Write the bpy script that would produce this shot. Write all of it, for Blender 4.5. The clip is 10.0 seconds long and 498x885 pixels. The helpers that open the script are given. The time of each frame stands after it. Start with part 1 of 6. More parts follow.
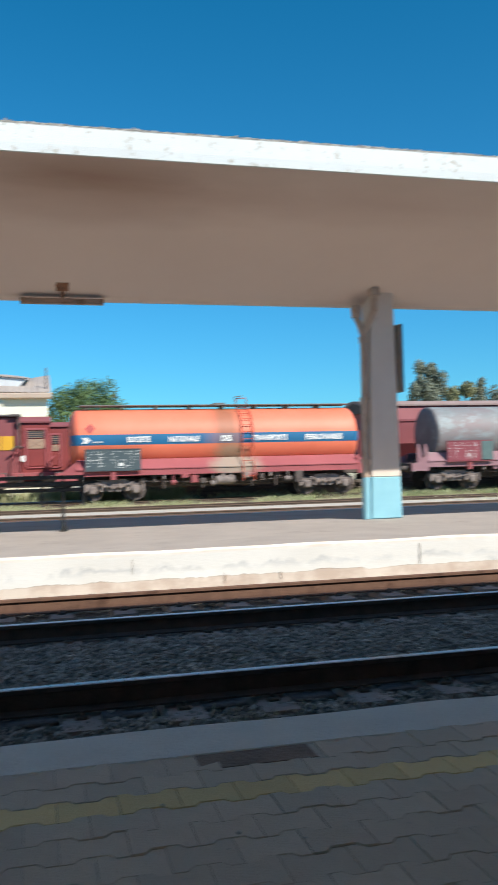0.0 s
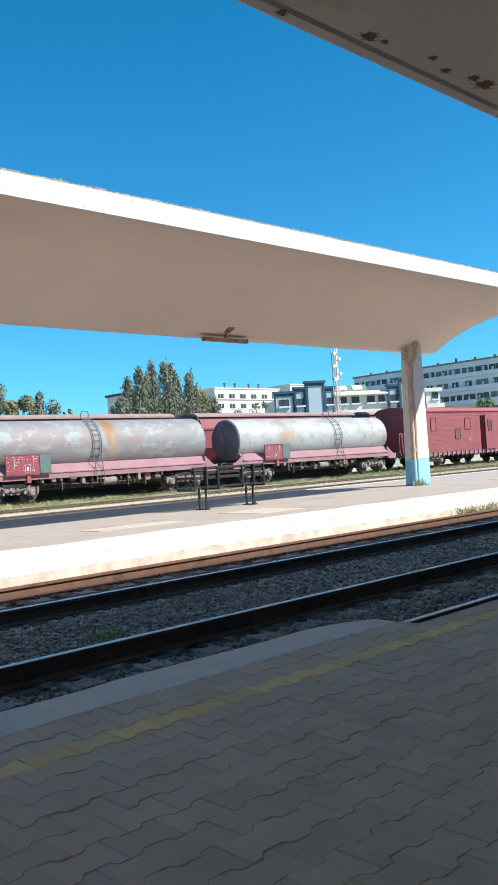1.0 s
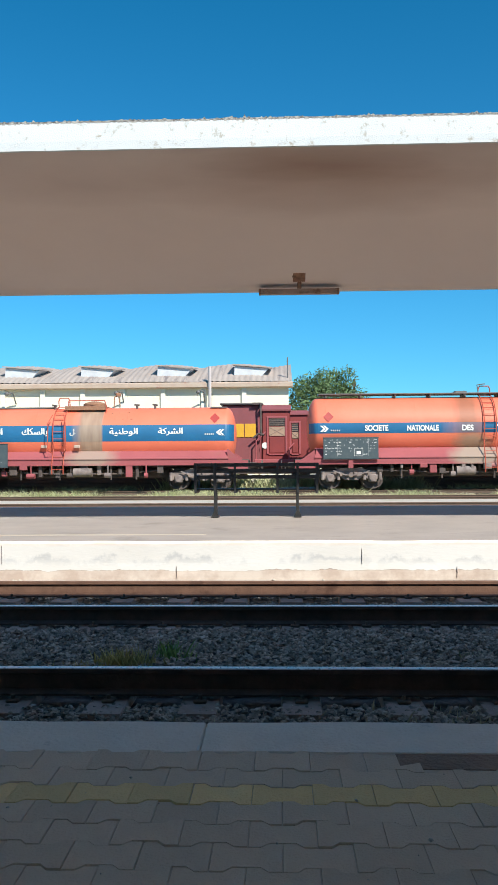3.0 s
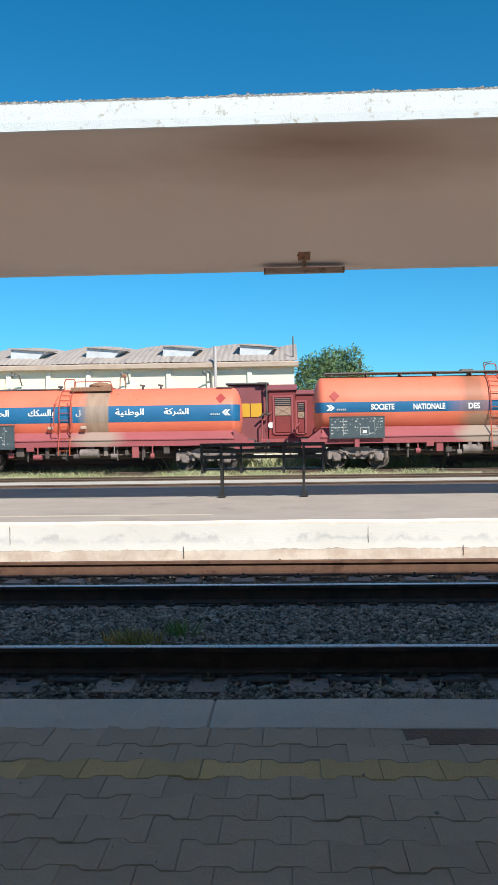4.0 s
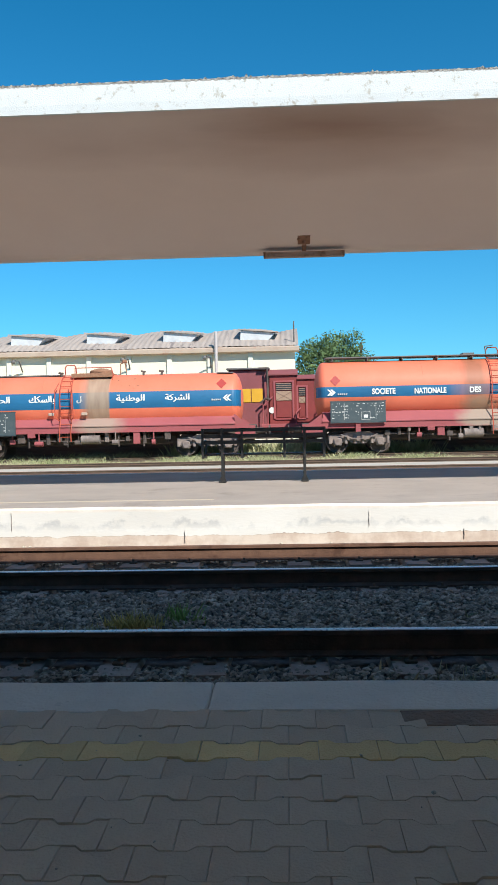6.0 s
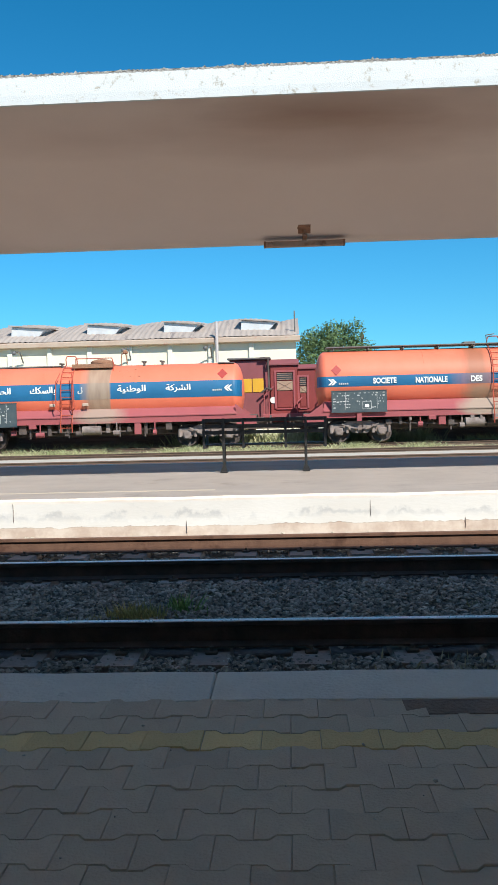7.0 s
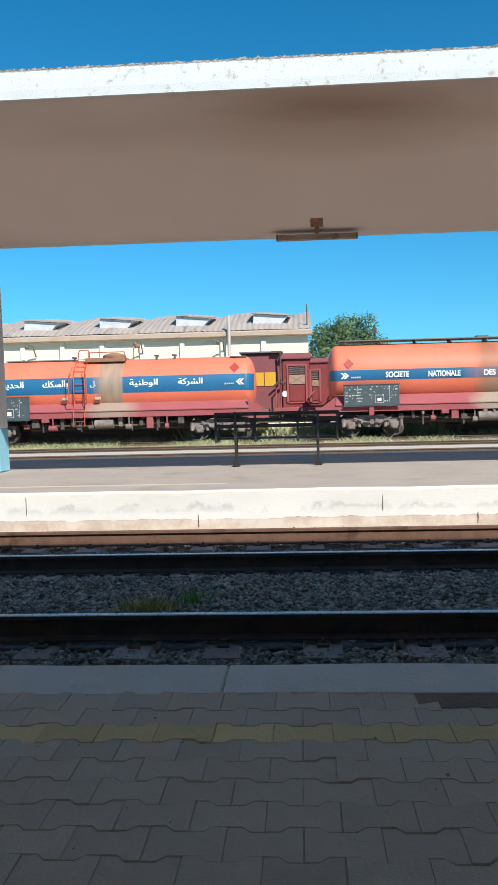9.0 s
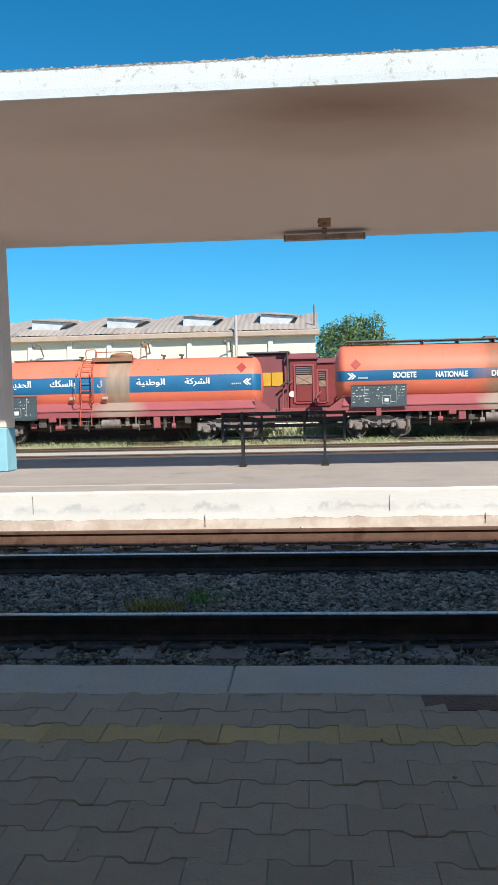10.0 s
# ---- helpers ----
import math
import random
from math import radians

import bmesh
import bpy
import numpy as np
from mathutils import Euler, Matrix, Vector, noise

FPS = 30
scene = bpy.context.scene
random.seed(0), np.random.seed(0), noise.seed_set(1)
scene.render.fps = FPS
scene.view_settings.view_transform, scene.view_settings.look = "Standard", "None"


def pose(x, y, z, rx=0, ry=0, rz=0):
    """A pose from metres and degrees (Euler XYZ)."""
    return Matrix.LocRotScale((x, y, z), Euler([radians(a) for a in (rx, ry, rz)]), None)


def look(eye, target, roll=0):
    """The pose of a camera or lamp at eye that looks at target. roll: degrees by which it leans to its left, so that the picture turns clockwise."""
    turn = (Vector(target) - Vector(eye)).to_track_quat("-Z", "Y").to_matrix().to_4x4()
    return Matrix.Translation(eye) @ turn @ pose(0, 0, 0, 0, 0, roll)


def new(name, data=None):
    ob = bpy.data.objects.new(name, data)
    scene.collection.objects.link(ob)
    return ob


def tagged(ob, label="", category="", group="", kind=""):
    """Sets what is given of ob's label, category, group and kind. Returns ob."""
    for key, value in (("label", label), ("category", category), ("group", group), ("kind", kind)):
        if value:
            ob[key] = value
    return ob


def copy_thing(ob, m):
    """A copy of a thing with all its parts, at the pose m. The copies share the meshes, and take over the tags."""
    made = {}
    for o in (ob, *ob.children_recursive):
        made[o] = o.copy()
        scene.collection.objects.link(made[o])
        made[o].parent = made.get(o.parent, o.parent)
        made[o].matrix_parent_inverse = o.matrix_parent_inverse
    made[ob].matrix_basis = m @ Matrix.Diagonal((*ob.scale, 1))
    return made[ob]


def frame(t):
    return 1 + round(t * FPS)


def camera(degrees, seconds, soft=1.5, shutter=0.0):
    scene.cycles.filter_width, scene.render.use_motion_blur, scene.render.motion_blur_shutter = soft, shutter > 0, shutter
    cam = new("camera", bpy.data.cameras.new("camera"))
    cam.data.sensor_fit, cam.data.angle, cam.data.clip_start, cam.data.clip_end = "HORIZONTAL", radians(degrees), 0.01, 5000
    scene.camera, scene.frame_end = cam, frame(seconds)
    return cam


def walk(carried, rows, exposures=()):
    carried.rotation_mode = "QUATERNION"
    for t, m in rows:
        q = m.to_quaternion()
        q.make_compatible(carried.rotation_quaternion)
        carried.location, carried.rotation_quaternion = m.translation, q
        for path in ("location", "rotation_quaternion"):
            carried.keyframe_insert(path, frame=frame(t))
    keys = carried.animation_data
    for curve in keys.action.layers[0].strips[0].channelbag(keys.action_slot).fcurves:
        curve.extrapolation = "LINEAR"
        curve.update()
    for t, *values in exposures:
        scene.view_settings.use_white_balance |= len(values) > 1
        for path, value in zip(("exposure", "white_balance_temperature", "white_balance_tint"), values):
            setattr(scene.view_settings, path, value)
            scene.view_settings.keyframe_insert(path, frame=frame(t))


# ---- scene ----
cam = camera(33.01, 10.0, 1.5, 0.08)
# seconds, place of the eye, yaw, pitch, roll
ROWS = [
    (0.0, -0.110, 0.007, 0.878, -14.15, 1.69, 1.52),
    (0.1, -0.079, -0.019, 0.882, -24.51, 2.10, 2.68),
    (0.2, -0.074, -0.038, 0.879, -32.29, 1.80, 2.17),
    (0.3, -0.039, -0.052, 0.901, -37.98, 1.62, 2.20),
    (0.5, -0.041, -0.096, 0.878, -42.06, 1.45, 2.30),
    (1.0, -0.042, -0.116, 0.877, -43.43, 1.30, 3.62),
    (1.5, -0.005, -0.069, 0.873, -41.29, 1.41, 3.63),
    (1.6, 0.022, -0.059, 0.888, -37.92, 1.73, 4.13),
    (1.7, 0.022, -0.040, 0.876, -32.88, 2.20, 4.11),
    (1.8, 0.026, -0.028, 0.885, -27.78, 2.55, 3.99),
    (1.9, 0.031, -0.041, 0.874, -22.30, 2.98, 4.64),
    (2.0, 0.062, -0.044, 0.881, -15.79, 3.17, 3.12),
    (2.1, 0.052, 0.013, 0.873, -10.25, 3.40, 3.13),
    (2.2, 0.037, -0.023, 0.891, -5.53, 3.20, 2.72),
    (2.3, 0.014, -0.006, 0.873, -3.18, 2.57, 1.59),
    (2.5, -0.002, 0.014, 0.884, -0.91, 1.96, 0.91),
    (3.0, 0.001, 0.035, 0.880, 2.10, 1.17, 0.36),
    (4.5, 0.003, 0.018, 0.881, 2.54, -0.43, 0.81),
    (5.0, 0.008, 0.028, 0.878, 2.56, -0.35, 0.49),
    (5.5, 0.014, 0.026, 0.874, 2.57, -0.66, 0.79),
    (7.0, 0.015, 0.027, 0.876, 2.69, -1.88, 1.41),
    (7.5, 0.017, 0.029, 0.875, 2.83, -1.79, 1.25),
    (8.0, 0.021, 0.028, 0.871, 2.83, -1.85, 1.43),
    (8.5, 0.019, 0.030, 0.873, 2.99, -2.19, 1.65),
    (9.0, 0.014, 0.027, 0.875, 3.51, -2.28, 1.37),
    (9.5, 0.014, 0.029, 0.878, 3.86, -2.27, 1.23),
    (10.0, 0.014, 0.037, 0.874, 3.98, -2.26, 1.20),
]
walk(cam, [(t, pose(x, y, z, 90 + pitch, roll, yaw)) for t, x, y, z, yaw, pitch, roll in ROWS], [(0.0, 0.56, 7050, 6), (0.3, 0.72, 7050, 6), (0.6, 0.8, 7050, 6), (1.0, 0.92, 7050, 6), (1.6, 0.9, 7050, 6), (2.0, 0.8, 7050, 6), (2.4, 0.66, 7050, 6), (4.4, 0.54, 7050, 6), (10.0, 0.54, 7050, 6)])

# ---- light ----
SUN = Vector((0.62, -1.0, 1.07)).normalized()
world = bpy.data.worlds.new("world")
scene.world = world
world.use_nodes = True
wn = world.node_tree.nodes
sky = wn.new("ShaderNodeTexSky")
sky.sky_type = "NISHITA"
sky.sun_disc = False
sky.sun_elevation = math.asin(SUN.z)
sky.sun_rotation = math.atan2(SUN.x, SUN.y)
sky.altitude, sky.air_density, sky.dust_density, sky.ozone_density = 200, 1.0, 0.0, 4.0
geo = wn.new("ShaderNodeTexCoord")
sep = wn.new("ShaderNodeSeparateXYZ")
clear = wn.new("ShaderNodeValToRGB")
els = clear.color_ramp.elements
els[0].position, els[0].color = 0.0, (0.185, 0.45, 0.62, 1)
els[1].position, els[1].color = 0.5, (0.03, 0.49, 0.66, 1)
high = els.new(1.0)
high.color = (0.95, 0.97, 0.95, 1)
mid = els.new(0.18)
mid.color = (0.12, 0.50, 0.68, 1)
clean = wn.new("ShaderNodeMix")
clean.data_type, clean.blend_type = "RGBA", "MULTIPLY"
clean.inputs[0].default_value = 1.0
wl = world.node_tree.links
wl.new(geo.outputs["Generated"], sep.inputs[0])
wl.new(sep.outputs["Z"], clear.inputs[0])
wl.new(sky.outputs[0], clean.inputs[6])
wl.new(clear.outputs[0], clean.inputs[7])
wl.new(clean.outputs[2], wn["Background"].inputs[0])
wn["Background"].inputs[1].default_value = 0.15
sun = new("sun", bpy.data.lights.new("sun", "SUN"))
sun.data.energy, sun.data.angle, sun.data.color = 4.0, radians(0.53), (1.0, 0.98, 0.955)
sun.matrix_world = look(SUN * 60, (0, 0, 0))

# ---- materials ----
def mat(name, c1, c2=None, scale=3.0, rough=0.75, metal=0.0, bump=0.15, bscale=60.0, stain=None, sscale=1.2, samt=0.55, rnd=0.0, stretch=(1, 1, 1), island=False):
    """A surface with two scales of variation: c1 to c2 by broad noise, stain by a second noise, and a fine relief."""
    m = bpy.data.materials.new(name)
    m.use_nodes = True
    nt = m.node_tree
    N, Lk = nt.nodes, nt.links
    bs = N["Principled BSDF"]
    tc = N.new("ShaderNodeTexCoord")
    mp = N.new("ShaderNodeMapping")
    mp.inputs["Scale"].default_value = stretch
    Lk.new(tc.outputs["Object"], mp.inputs[0])
    if c2 is None:
        c2 = tuple(v * 0.8 for v in c1)
    na = N.new("ShaderNodeTexNoise")
    na.inputs["Scale"].default_value, na.inputs["Detail"].default_value, na.inputs["Roughness"].default_value = scale, 8, 0.62
    Lk.new(mp.outputs[0], na.inputs["Vector"])
    ra = N.new("ShaderNodeValToRGB")
    ra.color_ramp.elements[0].position, ra.color_ramp.elements[1].position = 0.35, 0.65
    ra.color_ramp.elements[0].color, ra.color_ramp.elements[1].color = (*c1, 1), (*c2, 1)
    Lk.new(na.outputs[0], ra.inputs[0])
    out = ra.outputs[0]
    if stain:
        ns = N.new("ShaderNodeTexNoise")
        ns.inputs["Scale"].default_value, ns.inputs["Detail"].default_value, ns.inputs["Roughness"].default_value = sscale, 10, 0.7
        Lk.new(mp.outputs[0], ns.inputs["Vector"])
        rs = N.new("ShaderNodeValToRGB")
        rs.color_ramp.elements[0].position, rs.color_ramp.elements[1].position = samt, min(samt + 0.1, 1)
        Lk.new(ns.outputs[0], rs.inputs[0])
        mx = N.new("ShaderNodeMix")
        mx.data_type = "RGBA"
        mx.inputs[7].default_value = (*stain, 1)
        Lk.new(rs.outputs[0], mx.inputs[0])
        Lk.new(out, mx.inputs[6])
        out = mx.outputs[2]
    if rnd:
        if island:
            ge = N.new("ShaderNodeNewGeometry")
            src = ge.outputs["Random Per Island"]
        else:
            oi = N.new("ShaderNodeObjectInfo")
            src = oi.outputs["Random"]
        mr = N.new("ShaderNodeMapRange")
        mr.inputs[3].default_value, mr.inputs[4].default_value = 1 - rnd, 1 + rnd
        Lk.new(src, mr.inputs[0])
        hs = N.new("ShaderNodeHueSaturation")
        Lk.new(mr.outputs[0], hs.inputs["Value"])
        Lk.new(out, hs.inputs["Color"])
        out = hs.outputs[0]
    Lk.new(out, bs.inputs["Base Color"])
    bs.inputs["Metallic"].default_value = metal
    nf = N.new("ShaderNodeTexNoise")
    nf.inputs["Scale"].default_value, nf.inputs["Detail"].default_value = bscale, 6
    Lk.new(mp.outputs[0], nf.inputs["Vector"])
    rr = N.new("ShaderNodeMapRange")
    rr.inputs[3].default_value, rr.inputs[4].default_value = max(rough - 0.12, 0.05), min(rough + 0.12, 1)
    Lk.new(nf.outputs[0], rr.inputs[0])
    Lk.new(rr.outputs[0], bs.inputs["Roughness"])
    if bump:
        bp = N.new("ShaderNodeBump")
        bp.inputs["Strength"].default_value, bp.inputs["Distance"].default_value = bump, 0.02
        Lk.new(nf.outputs[0], bp.inputs["Height"])
        Lk.new(bp.outputs[0], bs.inputs["Normal"])
    return m

M = dict(
    ground=mat("earth", (0.55, 0.48, 0.36), (0.44, 0.39, 0.28), 0.4, 0.95, bump=0.5, bscale=12, stain=(0.24, 0.24, 0.1), sscale=0.25, samt=0.5),
    ballast=mat("ballast_bed", (0.12, 0.12, 0.12), (0.05, 0.05, 0.05), 14, 0.95, bump=0.9, bscale=25),
    stone=mat("ballast_stone", (0.41, 0.37, 0.315), (0.21, 0.19, 0.165), 6, 0.9, bump=0.3, bscale=60, rnd=0.45, island=True),
    stone_oily=mat("ballast_stone_oily", (0.27, 0.225, 0.18), (0.13, 0.108, 0.088), 6, 0.9, bump=0.3, bscale=60, rnd=0.5, island=True),
    rail_side=mat("rail_rust", (0.175, 0.094, 0.065), (0.125, 0.066, 0.047), 8, 0.9, bump=0.3, stain=(0.085, 0.04, 0.027), sscale=3),
    rail_yard=mat("rail_yard_brown", (0.13, 0.09, 0.068), (0.09, 0.065, 0.05), 5, 0.9, bump=0.3),
    rail_dark=mat("rail_shaded", (0.10, 0.065, 0.052), (0.06, 0.042, 0.034), 8, 0.85, bump=0.3),
    rail_top=mat("rail_polished", (0.48, 0.47, 0.46), (0.38, 0.37, 0.36), 20, 0.3, metal=1.0, bump=0.02),
    sleeper=mat("sleeper_concrete", (0.43, 0.345, 0.30), (0.33, 0.26, 0.225), 9, 0.92, bump=0.4, stain=(0.15, 0.125, 0.105), sscale=6, samt=0.55, rnd=0.2),
    paver=mat("paver", (0.715, 0.56, 0.43), (0.635, 0.495, 0.38), 5, 0.88, bump=0.25, bscale=120, stain=(0.53, 0.435, 0.345), sscale=2.2, samt=0.58, rnd=0.07),
    paver_rest=mat("paver_rest", (0.715, 0.56, 0.43), (0.635, 0.495, 0.38), 5, 0.88, bump=0.25, bscale=120, stain=(0.53, 0.435, 0.345), sscale=2.2, samt=0.58, rnd=0.07, island=True),
    paver_yellow=mat("paver_yellow_paint", (0.92, 0.68, 0.33), (0.82, 0.60, 0.30), 6, 0.85, bump=0.3, bscale=120, stain=(0.5, 0.41, 0.28), sscale=7, samt=0.6, rnd=0.12),
    joint=mat("joint_dirt", (0.66, 0.55, 0.44), (0.5, 0.41, 0.33), 20, 1.0),
    kerb=mat("kerb_concrete", (0.84, 0.76, 0.68), (0.76, 0.69, 0.615), 4, 0.85, bump=0.3, stain=(0.48, 0.44, 0.4), sscale=5, samt=0.64),
    concrete=mat("platform_concrete", (0.42, 0.365, 0.335), (0.36, 0.315, 0.29), 1.2, 0.92, bump=0.3, stain=(0.30, 0.265, 0.24), sscale=0.8, samt=0.56),
    pale=mat("pale_dust", (0.54, 0.49, 0.43), (0.46, 0.42, 0.36), 1.5, 0.95, bump=0.4, bscale=20, stain=(0.42, 0.4, 0.28), sscale=0.9, samt=0.58),
    patch=mat("fresh_cement", (0.55, 0.48, 0.41), (0.48, 0.42, 0.36), 2, 0.9),
    soffit=mat("soffit_paint", (0.855, 0.69, 0.59), (0.815, 0.655, 0.56), 0.5, 0.9, bump=0.08, stain=(0.76, 0.61, 0.525), sscale=0.35, samt=0.64),
    roof=mat("canopy_roofing", (0.5, 0.48, 0.45), (0.4, 0.38, 0.36), 1.5, 0.9),
    column=mat("column_whitewash", (0.78, 0.675, 0.60), (0.73, 0.62, 0.545), 2, 0.85, bump=0.15, stain=(0.5, 0.42, 0.36), sscale=2.5, samt=0.62),
    column_blue=mat("column_blue_paint", (0.28, 0.58, 0.70), (0.24, 0.52, 0.65), 3, 0.8, bump=0.15, stain=(0.45, 0.55, 0.58), sscale=5, samt=0.66),
    pipe=mat("downpipe_paint", (0.62, 0.48, 0.39), (0.48, 0.34, 0.26), 5, 0.7, stain=(0.34, 0.19, 0.12), sscale=4, samt=0.57),
    rust=mat("rusty_steel", (0.36, 0.19, 0.115), (0.26, 0.125, 0.075), 9, 0.9, bump=0.4),
    lamp=mat("lamp_housing", (0.50, 0.32, 0.23), (0.42, 0.26, 0.185), 6, 0.7, stain=(0.26, 0.13, 0.07), sscale=5, samt=0.55),
    bench=mat("bench_black_paint", (0.02, 0.021, 0.023), (0.03, 0.03, 0.03), 10, 0.45),
    sign=mat("sign_brown", (0.42, 0.31, 0.235), (0.36, 0.27, 0.2), 5, 0.7),
    sign_edge=mat("sign_blue", (0.03, 0.08, 0.25), None, 5, 0.6),
    orange=mat("tank_orange", (0.85, 0.205, 0.12), (0.79, 0.18, 0.10), 0.7, 0.55, bump=0.05, stain=(0.66, 0.19, 0.09), sscale=0.9, samt=0.62),
    blue=mat("stripe_blue", (0.008, 0.14, 0.30), (0.008, 0.115, 0.25), 1, 0.55, bump=0.04, stain=(0.07, 0.19, 0.3), sscale=2, samt=0.66),
    white=mat("lettering_white", (0.82, 0.82, 0.80), (0.72, 0.72, 0.70), 6, 0.6),
    marking=mat("marking_worn_white", (0.6, 0.6, 0.59), (0.42, 0.43, 0.43), 9, 0.7),
    tank_end=mat("tank_end_dark", (0.17, 0.165, 0.17), (0.12, 0.105, 0.11), 1.5, 0.7, bump=0.1, stain=(0.24, 0.25, 0.26), sscale=1.4, samt=0.58),
    hopper_roof=mat("hopper_roof_dust", (0.33, 0.24, 0.225), (0.27, 0.18, 0.17), 1.0, 0.85),
    grey_tank=mat("tank_weathered_grey", (0.235, 0.175, 0.18), (0.21, 0.225, 0.23), 0.9, 0.62, bump=0.08, stain=(0.27, 0.30, 0.31), sscale=1.5, samt=0.5, stretch=(0.7, 1, 1.2)),
    pale_tank=mat("tank_weathered_pale", (0.39, 0.41, 0.415), (0.32, 0.325, 0.33), 1.0, 0.55, bump=0.08, stain=(0.27, 0.25, 0.235), sscale=0.9, samt=0.5),
    sill=mat("wagon_faded_red", (0.37, 0.095, 0.105), (0.31, 0.075, 0.085), 0.9, 0.75, bump=0.1, stain=(0.30, 0.10, 0.09), sscale=1.4, samt=0.6, stretch=(0.5, 1, 1)),
    pink=mat("wagon_chalky_pink", (0.32, 0.175, 0.20), (0.27, 0.14, 0.16), 0.9, 0.8, bump=0.1, stain=(0.30, 0.2, 0.2), sscale=1.2, samt=0.55),
    red=mat("wagon_red", (0.26, 0.042, 0.042), (0.21, 0.035, 0.035), 1, 0.7, bump=0.1, stain=(0.2, 0.06, 0.05), sscale=1.2, samt=0.6),
    hopper=mat("hopper_red", (0.27, 0.07, 0.08), (0.23, 0.057, 0.066), 0.7, 0.7, bump=0.1, stain=(0.36, 0.18, 0.15), sscale=1.0, samt=0.62),
    purple=mat("van_purple_brown", (0.27, 0.075, 0.085), (0.22, 0.065, 0.07), 1, 0.7),
    yellow=mat("yellow_paint", (0.72, 0.40, 0.035), (0.65, 0.35, 0.03), 2, 0.6),
    under=mat("running_gear_grime", (0.13, 0.10, 0.092), (0.07, 0.056, 0.052), 4, 0.85, bump=0.3),
    bogie=mat("bogie_dusty_steel", (0.32, 0.26, 0.24), (0.18, 0.145, 0.135), 3, 0.85, bump=0.3, stain=(0.2, 0.15, 0.14), sscale=3, samt=0.55),
    board=mat("data_board_black", (0.045, 0.07, 0.085), (0.07, 0.095, 0.105), 4, 0.6),
    wood=mat("dark_red_board", (0.25, 0.05, 0.07), (0.21, 0.045, 0.06), 3, 0.7),
    teal=mat("board_grey_green", (0.10, 0.16, 0.16), (0.08, 0.13, 0.13), 3, 0.7),
    hazard=mat("hazard_red", (0.46, 0.04, 0.035), (0.36, 0.035, 0.03), 4, 0.5),
    ladder=mat("ladder_red", (0.50, 0.09, 0.05), (0.4, 0.075, 0.045), 4, 0.6),
    steel=mat("dull_steel", (0.2, 0.19, 0.185), (0.14, 0.13, 0.125), 5, 0.6, metal=0.3),
    spill=mat("spilled_residue", (0.43, 0.295, 0.215), (0.36, 0.245, 0.175), 2.0, 0.7, bump=0.1, stain=(0.27, 0.17, 0.11), sscale=1.5, samt=0.6),
    dustpatch=mat("dried_residue", (0.52, 0.41, 0.33), (0.46, 0.34, 0.27), 1.5, 0.85, stain=(0.45, 0.2, 0.17), sscale=2.0, samt=0.6),
    cream=mat("shed_cream_render", (0.86, 0.79, 0.64), (0.82, 0.75, 0.6), 0.5, 0.9, stain=(0.68, 0.6, 0.44), sscale=0.5, samt=0.62),
    pilaster=mat("shed_pilaster_white", (0.8, 0.77, 0.68), (0.74, 0.71, 0.62), 1, 0.9),
    shedroof=mat("fibre_cement_roof", (0.43, 0.36, 0.32), (0.35, 0.295, 0.265), 0.8, 0.9, bump=0.2, stain=(0.24, 0.2, 0.19), sscale=0.6, samt=0.55, stretch=(3, 0.4, 1)),
    skylight=mat("skylight_glazing", (0.62, 0.64, 0.66), (0.52, 0.53, 0.55), 2, 0.5),
    leaf=mat("leaf_green", (0.13, 0.20, 0.08), (0.08, 0.14, 0.055), 0.8, 0.85, rnd=0.35, island=True, bump=0),
    leaf_grey=mat("leaf_olive", (0.235, 0.25, 0.185), (0.14, 0.155, 0.115), 0.35, 0.85, rnd=0.3, island=True, bump=0),
    leaf_dry=mat("leaf_yellowing", (0.27, 0.26, 0.14), (0.19, 0.2, 0.11), 0.5, 0.85, rnd=0.35, island=True, bump=0),
    tuft=mat("tuft_fresh_green", (0.26, 0.42, 0.13), (0.2, 0.34, 0.1), 3, 0.7, rnd=0.3, island=True, bump=0),
    straw=mat("tuft_straw", (0.55, 0.45, 0.17), (0.42, 0.38, 0.15), 3, 0.8, rnd=0.3, island=True, bump=0),
    bark=mat("bark", (0.16, 0.12, 0.09), (0.1, 0.075, 0.055), 4, 0.95, bump=0.5),
    grass=mat("dry_grass", (0.40, 0.39, 0.22), (0.6, 0.55, 0.39), 0.35, 0.85, rnd=0.4, island=True, bump=0),
    weed=mat("weed_green", (0.27, 0.32, 0.14), (0.44, 0.43, 0.26), 1.2, 0.8, rnd=0.3, island=True, bump=0),
    facade=mat("facade_white", (0.62, 0.605, 0.57), (0.56, 0.545, 0.52), 0.15, 0.9),
    facade_slab=mat("facade_cool_white", (0.56, 0.61, 0.68), (0.5, 0.55, 0.62), 0.15, 0.9),
    facade_blue=mat("facade_pale_blue", (0.36, 0.45, 0.53), (0.32, 0.41, 0.49), 0.15, 0.9),
    navy=mat("trim_navy", (0.015, 0.07, 0.125), None, 1, 0.7),
    green=mat("roof_green", (0.11, 0.2, 0.14), (0.14, 0.23, 0.17), 1, 0.7),
    glass=mat("window_dark_glass", (0.025, 0.032, 0.04), (0.05, 0.055, 0.06), 0.7, 0.5, bump=0),
    mast=mat("mast_galvanised", (0.5, 0.5, 0.5), (0.62, 0.5, 0.48), 0.4, 0.6, metal=0.2),
    timber=mat("old_timber", (0.15, 0.12, 0.1), (0.1, 0.08, 0.065), 2.0, 0.9, bump=0.4, stretch=(0.2, 1, 1)),
    louvre=mat("louvre_dust", (0.33, 0.23, 0.18), (0.26, 0.18, 0.14), 3, 0.85),
